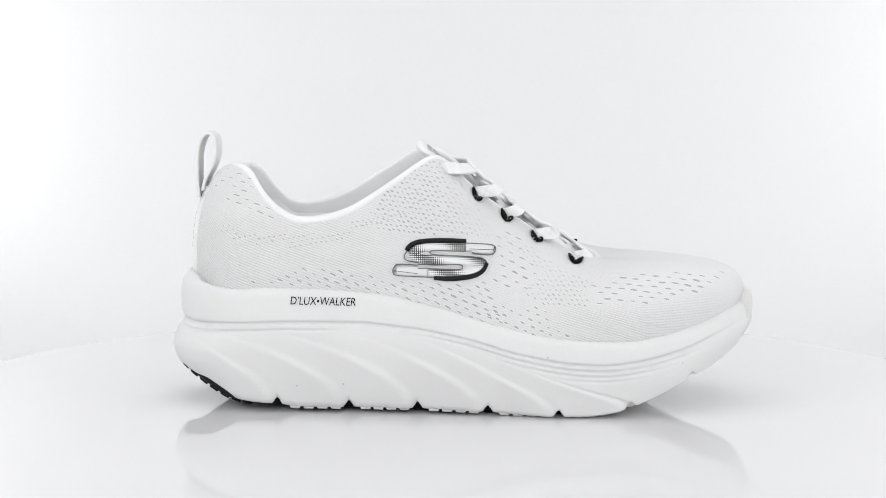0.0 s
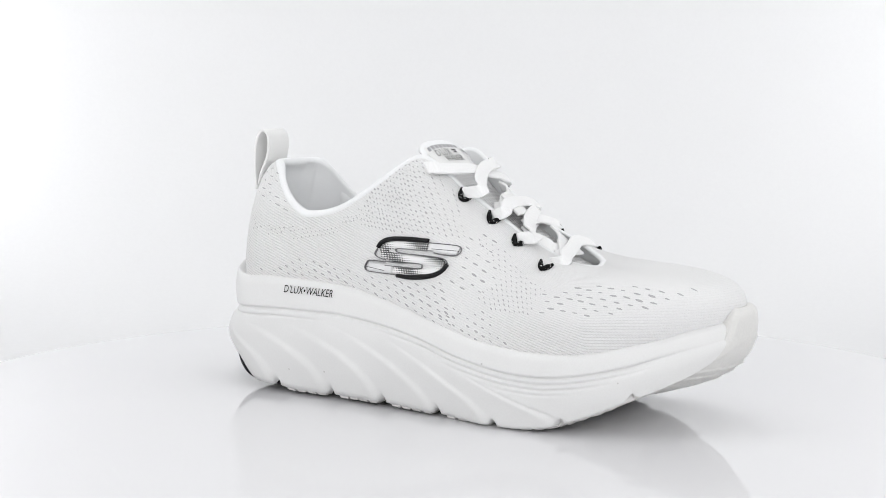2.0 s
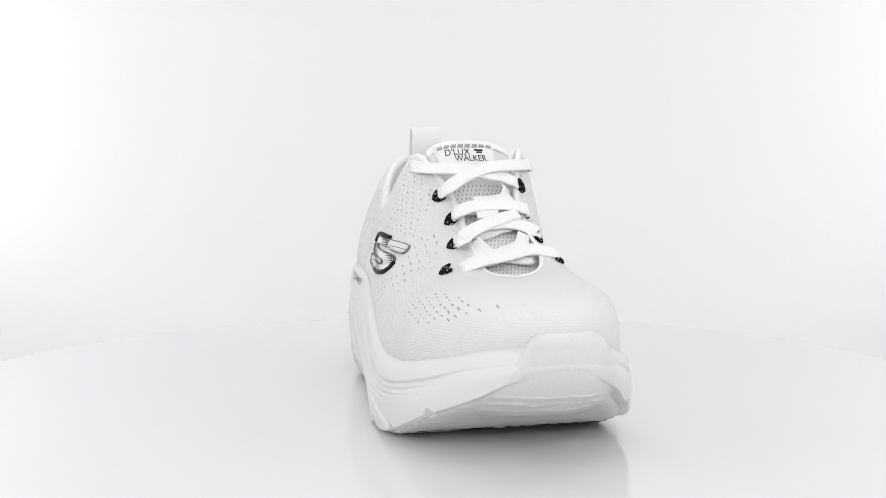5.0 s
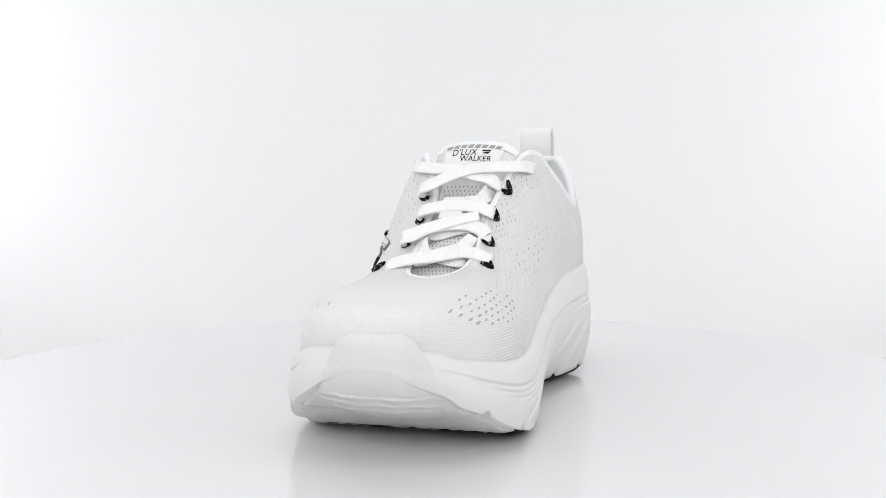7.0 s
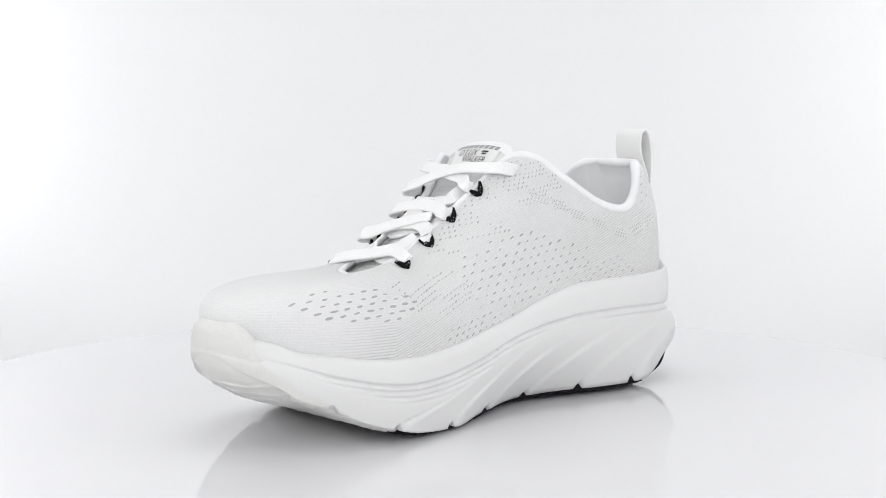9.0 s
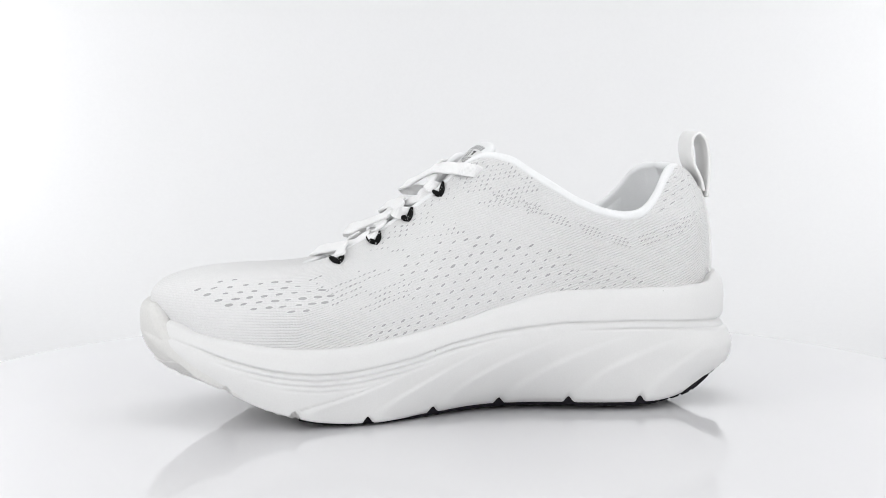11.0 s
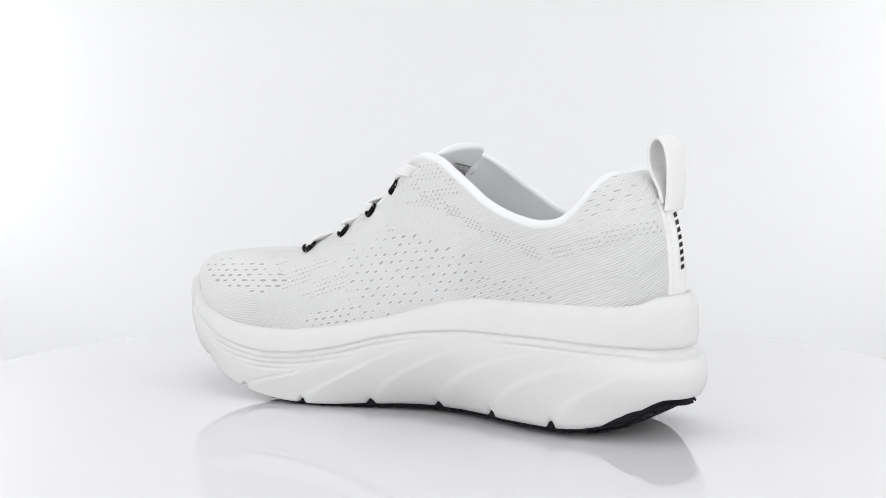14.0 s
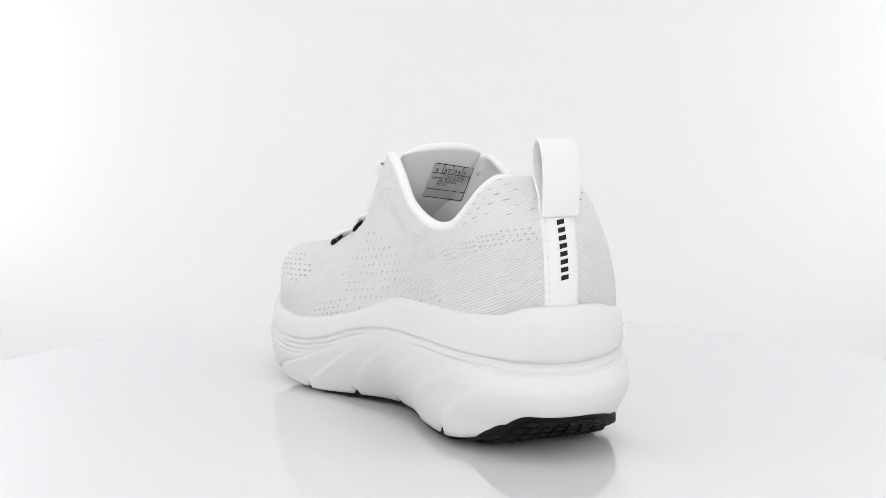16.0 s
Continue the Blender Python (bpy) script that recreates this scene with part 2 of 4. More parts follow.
bite_l = curve_of([-.1365, -.130, -.122, -.1115, -.1007, -.087, -.06, -.034, -.008, .018, .043, .069, .081, .094, .106, .118, .1305, .1442],
                  [.0612, .0606, .0580, .0566, .0560, .0570, .0565, .0545, .0490, .0415, .0360, .0340, .0340, .0355, .0380, .0410, .0450, .0480])
bite_m = curve_of([-.1365, -.128, -.121, -.1175, -.108, -.084, -.047, -.035, -.0225, -.01, .003, .016, .029, .042, .055, .068, .081, .095, .108, .122, .130, .1442],
                  [.0612, .0606, .0584, .0576, .0570, .0568, .0566, .0556, .0526, .0490, .0451, .0420, .0392, .0369, .0353, .0348, .0352, .0366, .0388, .0412, .0450, .0480])
bot_l = curve_of([-.1365, -.131, -.121, -.1140, -.1060, -.097, -.083, -.067, -.048, -.02, .005, .03, .056, .071, .094, .106, .119, .131, .138, .1442],
                 [.0182, .0166, .0130, .0100, .0068, .0050, .0043, .0030, .0030, .0030, .0025, .0015, .0010, .0025, .0100, .0155, .0210, .0275, .0330, .0380])
bot_m = curve_of([-.1365, -.13, -.12, -.109, -.0895, -.075, -.0477, -.02, 0, .0158, .0366, .052, .068, .0817, .095, .111, .122, .1275, .138, .1442],
                 [.0182, .0186, .0140, .0082, .0046, .0040, .0042, .0040, .0036, .0028, .0018, .0020, .0034, .0063, .0105, .0178, .0226, .0270, .0330, .0380])
groove_t = curve_of([-.1365, -.128, -.1133, -.0986, -.072, -.046, -.02, .006, .031, .0565, .069, .081, .106, .125, .1442],
                    [.0385, .0387, .0398, .0408, .0420, .0420, .0400, .0354, .0285, .0245, .0240, .0249, .0300, .0365, .0425])
NOTCH = [-.0797, -.0468, -.0157, .0161, .0480, .0805, .1095]

ZT = bite_l(SX) * (1 - MED) + bite_m(SX) * MED
ZB = bot_l(SX) * (1 - MED) + bot_m(SX) * MED
ZG = groove_t(SX)
ARCH = 0.0125 * MED * np.exp(-((SX + 0.016) / 0.040) ** 2)
CUT = np.zeros(NS)
for xn in NOTCH:
    CUT = np.maximum(CUT, np.clip(1 - np.abs(SX - xn) / 0.0024, 0, 1))
HEEL = ease(-SX, 0.085, 0.128)
TOEW = ease(SX, 0.100, 0.138)


heel_wall = curve_of([.0036, .0080, .0136, .0183, .0225, .0265, .0336, .0383, .0418, .0487, .0560, .0615],
                     [-.0150, -.0105, -.0076, -.0046, -.0028, -.0023, -.0045, -.0078, -.0066, -.0063, -.0072, -.0105])


def sole_point(i, z, full=True):
    """Outward offset of the sole wall at column i and height z."""
    zb, zg, zt = ZB[i], ZG[i], ZT[i]
    if z <= zg:
        h = (z - zb) / (zg - zb)
        o = -(0.0040 - 0.0026 * float(ease(SX[i], 0.02, 0.05))) * (1 - h) ** 2.6 - 0.0012 * max(0.0, (h - 0.45) / 0.55) ** 2
        o = o * (1 - HEEL[i]) + float(heel_wall(z)) * HEEL[i]
        o -= ARCH[i] * max(0.0, 1 - h) ** 2
        if full:
            x = SX[i]
            q = x + 0.077 * max(h, 0) ** 2.1
            edges = [-.1130] + NOTCH[:6]
            k = int(np.searchsorted(edges, q))
            if 0 < k < len(edges):
                fr = (q - edges[k - 1]) / (edges[k] - edges[k - 1])
                amp = 0.0020 * (1 - float(ease(h, 0.42, 0.90))) * (1 - HEEL[i]) * (1 - 0.3 * MED[i])
                o += amp * (fr ** 2.2 * float(1 - ease(fr, 0.80, 1.0)) - 0.30)
            o -= 0.0022 * CUT[i] * (1 - float(ease(h, 0.0, 0.16)))
    else:
        g = (z - zg) / (zt - zg)
        o = -0.0012 + 0.0004 * math.sin(min(g, 1) * math.pi) ** 0.6 - 0.0012 * max(0, (g - 0.7) / 0.3) ** 2.2 - 0.0022 * g
        o = o * (1 - HEEL[i]) + float(heel_wall(z)) * HEEL[i]
    if full:
        x = SX[i]
        for dz, a, lo, hi in ((0.0, 0.0013, -.2, .135), (-.0026, 0.0011, -.02, .120), (-.0049, .0010, .015, .105), (-.0071, .0007, .040, .092), (-.0034, .0010, -.2, -.045)):
            m = float(ease(x, lo, lo + 0.03) * (1 - ease(x, hi - 0.03, hi)))
            if m > 0:
                o -= a * m * math.exp(-((z - zg - dz) / 0.00055) ** 2)
    return o


def build_midsole():
    lows = list(np.linspace(0, 1, 24) ** 0.8)
    mids = list(np.linspace(-0.0085, 0.0025, 30))
    ups = list(np.linspace(0, 1, 14) ** 0.8)
    rows = []
    for k in range(len(lows) + len(mids) + len(ups)):
        ring = np.zeros((NS, 3))
        for i in range(NS):
            zb = ZB[i] + 0.0032 * CUT[i]
            a, b = max(ZG[i] - 0.0085, zb + 0.002), ZG[i] + 0.0025
            if k < 24:
                z = zb + (a - zb) * lows[k] * 0.999
            elif k < 54:
                z = a + (b - a) * (k - 24) / 29.0
            else:
                z = b + (ZT[i] - b) * (0.02 + 0.98 * ups[k - 54])
            o = sole_point(i, z)
            ring[i] = (SX[i] + OUT[i, 0] * o, SY[i] + OUT[i, 1] * o, z)
        rows.append(ring)
    under = rows[0].copy()
    first = []
    for k, dz in ((0.75, 0.0), (0.35, 0.0), (0.10, 0.0005)):
        r = under.copy()
        cx = np.clip(SX, -0.09, 0.09)
        r[:, 0] = cx + (under[:, 0] - cx) * k
        r[:, 1] = YC + (under[:, 1] - YC) * k
        r[:, 2] = np.maximum(under[:, 2] * k + (bot_l(r[:, 0]) + bot_m(r[:, 0])) * 0.5 * (1 - k), 0.0016) + dz
        first.insert(0, r)
    last = []
    t = rows[-1]
    for o, dz in ((-0.0007, 0.0002), (-0.0020, -0.0004), (-0.016, -0.006)):
        r = t.copy()
        r[:, 0] += OUT[:, 0] * o
        r[:, 1] += OUT[:, 1] * o
        r[:, 2] += dz
        last.append(r)
    allr = first + rows + last
    verts = np.concatenate(allr)
    faces = ring_faces(len(allr), NS)
    faces.append(tuple(range(NS)))
    faces.append(tuple(range((len(allr) - 1) * NS, len(allr) * NS)))
    return mesh_ob("midsole", verts, faces, FOAM, SHOE, "thick white sculpted foam midsole with swept ridges")


MIDSOLE = build_midsole()

# ---- upper ----
LAT = [((.1370,), (.071, .0125, .0665), (.74, -.08, 1.05)), ((.127,), (.0695, .005, .0672), (.72, -.05, 1.0)), ((.108,), (.063, .0005, .0690), (.62, .08, .80)),
       ((.085,), (.0515, -.001, .0745), (.52, .24, .55)), ((.060,), (.0395, -.0015, .0810), (.48, .30, .44)), ((.035,), (.0254, -.002, .0905), (.48, .30, .40)),
       ((.018,), (.0113, -.0040, .100), (.50, .22, .40)), ((.008,), (.001, -.0105, .1110), (.48, .16, .40)), ((-.002,), (-.008, -.0155, .1175), (.45, .12, .38)),
       ((-.012,), (-.0165, -.018, .1145), (.42, .15, .38)), ((-.02,), (-.0235, -.0195, .1095), (.40, .20, .38)), ((-.035,), (-.036, -.0210, .101), (.36, .33, .38)),
       ((-.05,), (-.049, -.0215, .0937), (.33, .33, .36)), ((-.062,), (-.060, -.0215, .0908), (.30, .33, .36)), ((-.072,), (-.069, -.0205, .0900), (.30, .33, .36)),
       ((-.084,), (-.0787, -.018, .0938), (.32, .30, .36)), ((-.095,), (-.087, -.015, .102), (.40, .22, .40)), ((-.105,), (-.093, -.010, .111), (.50, .12, .50)),
       ((-.115,), (-.0985, -.004, .1145), (.58, .05, .55)), ((-.124,), (-.104, .004, .1148), (.62, .02, .60)), ((-.1285,), (-.106, .0125, .1148), (.62, .02, .60))]
MEDL = [(.0695, .020, .068), (.063, .0255, .071), (.0515, .0275, .077), (.0395, .0265, .0835), (.0254, .0265, .0925), (.0113, .0285, .103), (.001, .0325, .1135),
        (-.010, .0365, .1195), (-.0185, .0390, .119), (-.0265, .040, .1135), (-.0375, .0425, .1065), (-.049, .044, .0995), (-.060, .044, .095), (-.071, .0435, .0925),
        (-.080, .0415, .0935), (-.088, .0385, .101), (-.094, .034, .110), (-.0995, .028, .1148), (-.104, .020, .1148)]

NU = 420
IN = 0.0054 + 0.0080 * ease(-SX, 0.095, 0.130)
BASE = np.stack([SX - OUT[:, 0] * IN, SY - OUT[:, 1] * IN, ZT - 0.0028], 1)[::2]
BOUT = OUT[::2]
BARC = ARC[::2]


def edge_loop():
    """Opening edge and bezier weights for every column of the upper."""
    half = int(np.argmin(BASE[:, 0]))
    toe = int(np.argmax(BASE[:, 0]))
    lat = [(toe + k) % NU for k in range((half - toe) % NU + 1)]
    med = [(toe - k) % NU for k in range((toe - half) % NU + 1)]
    edge, wt = np.zeros((NU, 3)), np.zeros((NU, 3))
    keys_w = np.array([k[2] for k in LAT])
    bx = np.array([k[0][0] for k in LAT])
    for side, cs in ((lat, [k[1] for k in LAT]), (med, [LAT[0][1]] + MEDL + [LAT[-1][1]])):
        pts = BASE[side]
        s = np.r_[0, np.cumsum(np.linalg.norm(np.diff(pts[:, :2], axis=0), axis=1))]
        pos = []
        for x in bx:
            pos.append(s[int(np.argmin(np.abs(pts[:, 0] - x)))])
        pos[0], pos[-1] = 0.0, s[-1]
        pos = np.maximum.accumulate(np.array(pos) + np.arange(len(pos)) * 1e-7)
        cs = np.array(cs)
        for k in range(3):
            val = curve_of(pos, cs[:, k])(s)
            w = curve_of(pos, keys_w[:, k])(s)
            for j, i in enumerate(side):
                edge[i, k], wt[i, k] = val[j], w[j]
    for _ in range(6):
        edge = 0.5 * edge + 0.25 * (np.roll(edge, 1, 0) + np.roll(edge, -1, 0))
    for _ in range(12):
        wt = 0.5 * wt + 0.25 * (np.roll(wt, 1, 0) + np.roll(wt, -1, 0))
    edge[:, 2] -= 0.0030 * ease(-edge[:, 0], 0.0, 0.02)
    return edge, wt


EDGE, WT = edge_loop()
NV = 72


def upper_at(i, v):
    b, c = BASE[i], EDGE[i]
    fh, fz, g = WT[i]
    dz = c[2] - b[2]
    k = 0.0015 + 0.0006 * float(ease(b[0], -0.10, -0.08)) + 0.0082 * float(ease(b[0], 0.095, 0.130))
    lean = 0.16 * float(ease(b[0], -0.09, -0.06) * (1 - ease(b[0], 0.05, 0.08))) * (1.0 if b[1] < YC else 0.3)
    p1 = b + np.array((BOUT[i, 0] * k + lean * (c[0] - b[0]), BOUT[i, 1] * k + lean * (c[1] - b[1]), g * dz))
    p2 = np.array((c[0] + fh * (b[0] - c[0]), c[1] + fh * (b[1] - c[1]), c[2] - fz * dz))
    return b * (1 - v) ** 3 + 3 * p1 * v * (1 - v) ** 2 + 3 * p2 * v * v * (1 - v) + c * v ** 3


def zone_of(p):
    """How strongly the knit is ribbed at a point of the upper (in the third channel)."""
    x, y, z = p
    d = z - float(bite_l(x) if y < YC else bite_m(x))
    toe = float(ease(x, 0.030, 0.060)) * (1 - float(ease(d, 0.010, 0.018)))
    toe *= 1 - 0.95 * float(ease(x, 0.080, 0.110)) * (1 - float(ease(abs(y - YC), 0.030, 0.050)))
    heel = float(ease(-x, 0.020, 0.050)) * (1 - float(ease(d, 0.026, 0.036)))
    return 0.0, 0.0, 0.40 * (1 - 0.7 * float(ease(x, 0.075, 0.105))) + 0.48 * max(toe, heel)


def build_upper():
    verts, uvs, zones = [], [], []
    grid = np.zeros((NV, NU, 3))
    for k in range(NV):
        for i in range(NU):
            grid[k, i] = upper_at(i, k / (NV - 1))
    ahead = ease(grid[:, :, 0], 0.060, 0.085)[:, :, None]
    for _ in range(60):
        soft = 0.5 * grid + 0.25 * (np.roll(grid, 1, 1) + np.roll(grid, -1, 1))
        soft[0] = grid[0]
        grid = grid * (1 - ahead) + soft * ahead
    vlen = np.zeros((NV, NU))
    vlen[1:] = np.cumsum(np.linalg.norm(np.diff(grid, axis=0), axis=2), axis=0)
    vlen += (BASE[:, 2] * 0.9)[None, :]
    total = BARC[-1] + (BARC[1] - BARC[0])
    along = np.minimum(BARC, total - BARC)
    vlen -= (0.34 * np.clip(along - 0.085, 0, None))[None, :]
    zone = np.array([[zone_of(grid[k, i]) for i in range(NU)] for k in range(NV)])
    verts = np.concatenate([grid.reshape(-1, 3)])
    uv = np.stack([np.broadcast_to(along[None, :], (NV, NU)), vlen], 2).reshape(-1, 2)
    faces = ring_faces(NV, NU)
    ob = mesh_ob("upper", verts, faces, KNIT, SHOE, "white engineered knit upper with rows of small perforations in painted shade", uvs=uv)
    att = ob.data.attributes.new("zone", "FLOAT_COLOR", "POINT")
    z = np.ones((NV * NU, 4), dtype=np.float32)
    z[:, :3] = zone.reshape(-1, 3)
    att.data.foreach_set("color", z.ravel())
    return ob, grid


UPPER, UGRID = build_upper()
TREE = BVHTree.FromPolygons([tuple(v.co) for v in UPPER.data.vertices], [tuple(p.vertices) for p in UPPER.data.polygons])


def build_lining():
    """Padded collar lining that rolls over the edge, with a narrow smooth band outside."""
    rows = []
    tang = np.roll(EDGE, -2, 0) - np.roll(EDGE, 2, 0)
    tang /= np.linalg.norm(tang, axis=1)[:, None]
    down = np.array([upper_at(i, 0.93) for i in range(NU)]) - EDGE
    down /= np.linalg.norm(down, axis=1)[:, None]
    nrm = np.cross(tang, down)
    outw = np.stack([BOUT[:, 0], BOUT[:, 1], np.full(NU, 0.3)], 1)
    sign = np.sign((nrm * outw).sum(1))
    nrm *= sign[:, None]
    pad = 0.0015 + 0.0008 * ease(-EDGE[:, 0], 0.0, 0.03)
    band = 0.0016 + 0.0004 * ease(-EDGE[:, 0], 0.0, 0.02)
    for k in (1.0, 0.66, 0.33, 0.0):
        rows.append(EDGE + down * (band * k)[:, None] + nrm * (0.0005 if k < 1 else -0.0002))
    for a in np.linspace(0.15, 1.0, 8):
        th = a * math.pi
        rows.append(EDGE - nrm * (pad * (1 - math.cos(th)))[:, None] - down * (pad * 0.9 * math.sin(th))[:, None] + nrm * 0.0005)
    inside = rows[-1]
    floor = np.stack([BASE[:, 0] - BOUT[:, 0] * 0.010, BASE[:, 1] - BOUT[:, 1] * 0.010, np.minimum(BASE[:, 2], 0.052) - 0.004], 1)
    for k in np.linspace(0.1, 1, 14):
        r = inside * (1 - k) + floor * k
        bulge = math.sin(k * math.pi) * 0.0015
        r = r + np.stack([BOUT[:, 0], BOUT[:, 1], np.zeros(NU)], 1) * bulge * ease(-EDGE[:, 0], -0.01, 0.03)[:, None]
        rows.append(r)
    verts = np.concatenate(rows)
    faces = ring_faces(len(rows), NU)
    faces.append(tuple(range((len(rows) - 1) * NU, len(rows) * NU)))
    return mesh_ob("collar_lining", verts, faces, LINING, SHOE, "smooth padded white collar lining")


LINING_OB = build_lining()


def tree_of(ob):
    return BVHTree.FromPolygons([tuple(v.co) for v in ob.data.vertices], [tuple(p.vertices) for p in ob.data.polygons])


# ---- padded heel counter inside, with its front seams ----
def heel_pad(side):
    """A soft cushion on the inner face of the collar near the heel."""
    tree = tree_of(LINING_OB)
    rows, n, m = [], 16, 14
    y0 = YC
    for a in np.linspace(0, 1, n):
        row = []
        for b in np.linspace(0, 1, m):
            x = -.050 - .040 * a
            z = .060 + (.0865 + .012 * max(0, a - .7) / .3 - .060) * b
            hit, nn, _, _ = tree.ray_cast(Vector((x, y0, z)), Vector((0, side, 0)))
            if hit is None:
                hit = Vector((x, y0 + side * .028, z))
            swell = math.sin(math.pi * min(1, a * 1.0)) ** 0.5 * math.sin(math.pi * b) ** 0.5
            row.append(hit - Vector((0, side, 0)) * (0.0045 * swell - 0.0008))
        rows += row
    return mesh_ob("heel_padding", rows, grid_faces(n, m), LINING, SHOE, "soft white padding inside the heel collar")


heel_pad(-1)
heel_pad(1)


# ---- tongue ----
TLINE = [(.068, .0640), (.058, .0685), (.0395, .0795), (.0254, .0885), (.0113, .0985), (.000, .1090), (-.008, .1175), (-.0135, .1215)]


def tongue_frame(n=44):
    return spline([(x, z) for x, z in TLINE], n)


def tongue_point(u, w, lift=0.0):
    """Point of the tongue's outer face: u from toe (0) to top (1), w across from -1 to 1."""
    c = tongue_frame(60)
    k = u * 59
    j = min(int(k), 58)
    p = c[j] + (c[j + 1] - c[j]) * (k - j)
    d = c[min(j + 1, 59)] - c[max(j - 1, 0)]
    d /= np.linalg.norm(d)
    nx, nz = d[1], -d[0]
    if nz < 0:
        nx, nz = -nx, -nz
    half = 0.0150 + 0.0050 * u
    p = p - d * (0.0052 * abs(w) ** 4 * float(ease(u, 0.86, 1.0)))
    return np.array((p[0] - nx * (0.0020 * w * w - lift), YC + 0.0006 - 0.0030 * u + w * half, p[1] - nz * (0.0020 * w * w - lift)))


TONGUE_PARTS = []


def build_tongue():
    nu, nw = 44, 26
    us, ws = np.linspace(0, 1, nu), np.linspace(-1, 1, nw)
    outer = [tongue_point(u, w) for u in us for w in ws]
    mid = [tongue_point(u, w, -0.0012) for u in us for w in ws]
    n = nu * nw
    faces = grid_faces(nu, nw) + grid_faces(nu, nw, n)
    for c in range(nw - 1):
        for r in (0, nu - 1):
            faces.append((r * nw + c, r * nw + c + 1, n + r * nw + c + 1, n + r * nw + c))
    for r in range(nu - 1):
        for c in (0, nw - 1):
            faces.append((r * nw + c, (r + 1) * nw + c, n + (r + 1) * nw + c, n + r * nw + c))
    verts = outer + mid
    uv = [(v[1], -v[0] * 1.2) for v in verts]
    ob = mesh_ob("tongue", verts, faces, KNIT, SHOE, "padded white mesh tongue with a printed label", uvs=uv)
    att = ob.data.attributes.new("zone", "FLOAT_COLOR", "POINT")
    z = np.zeros((len(verts), 4), dtype=np.float32)
    z[:, 2] = 0.2
    att.data.foreach_set("color", z.ravel())
    # smooth padding that rolls over the top and lines the inside
    rows = []
    for u in (0.955, 0.975, 0.99):
        rows.append([tongue_point(u, w, 0.0007 * (1 - abs(w) ** 6)) for w in ws])
    top = [tongue_point(1.0, w) for w in ws]
    along = np.array((-0.72, 0, 0.50))
    across = np.array((-0.57, 0, -0.82))
    pad = [0.0017 * (1 - abs(w) ** 4) + 0.0003 for w in ws]
    for k in range(0, 9):
        a = math.pi * k / 8
        rows.append([top[c] + along * (pad[c] * math.sin(a) + 0.0006) + across * (pad[c] * (1 - math.cos(a)) - 0.0006 * (1 - abs(ws[c]) ** 6)) for c in range(nw)])
    for u in np.linspace(0.95, 0.25, 18):
        rows.append([tongue_point(u, w, -0.0012 * (1 - abs(w) ** 8) - 2 * (0.0017 * (1 - abs(w) ** 4)) * float(ease(u, 0.35, 0.80))) for w in ws])
    flat = [p for r in rows for p in r]
    TONGUE_PARTS.append(mesh_ob("tongue_lining", flat, grid_faces(len(rows), nw), LINING, ob, "smooth padded white lining of the tongue"))
    return ob


TONGUE = build_tongue()


EYE_LAT, EYE_MED, EYE_REAR = Vector((0, -.6882, .1421)), Vector((-.1278, .6762, .1421)), Vector((-.6141, .3106, .1421))


def cast(tree, eye, target, lift):
    """The first point of a surface seen from eye towards target, raised by lift."""
    d = (Vector(target) - eye).normalized()
    hit, n, _, _ = tree.ray_cast(eye, d)
    if hit is None:
        return None, None
    if n.dot(d) > 0:
        n = -n
    return hit + n * lift, n


# ---- laces and loops ----
LOOPS_L = [(.0113, -.0112, .0967), (.0254, -.0078, .0865), (.0395, -.0103, .0770), (.0575, -.0118, .0668)]
LOOPS_M = [(.0115, .0305, .1000), (.0255, .0306, .0890), (.0402, .0332, .0790), (.0574, .0383, .0712)]


def on_upper(p, lift):
    """The point of the upper nearest to p, raised by lift along its normal."""
    hit, n, _, _ = TREE.find_nearest(Vector(p))
    if n.z < 0:
        n = -n
    return np.array(hit + n * lift), np.array(n)


def slope_x(z):
    """How far forward the laces lie at a height."""
    return np.interp(z, [.0630, .0716, .0780, .0835, .0890, .0970, .1057, .1130, .1180], [.0720, .0640, .0530, .0420, .0350, .0270, .0165, .0090, .0020]) - 0.0022


def ribbon(ends, mid, width=.0057, lift=0.0):
    """A lace from end to end; an end high on the upper dives through its eyelet."""
    lift += .0008
    runs = []
    for e in ends:
        e = np.array(e)
        if e[2] > .105:
            sink = np.array((-.0008, .004 if e[1] < YC else -.004, -.001))
            fore = e + np.array((.0080, .0022 if e[1] < YC else -.0022, .0015))
            runs.append([e + sink, on_upper(e, .0008)[0], on_upper((e + fore) / 2, .0022)[0], on_upper(fore, .0030)[0]])
        else:
            runs.append([e + np.array((.0002, .0026 if e[1] < YC else -.0026, .0024))])
    pts = runs[0] + [(slope_x(z) + lift * 0.58, y, z + lift * 0.81) for y, z in mid] + (runs[1][::-1] if len(runs) > 1 else [])
    side = np.array((-.76, 0, .65))
    v, f, uv = sweep(pts, side, [width * .72, width, width, width, width * .8], .0014, 48)
    return mesh_ob("lace", v, f, LACE, SHOE, "flat white woven lace", uvs=uv)


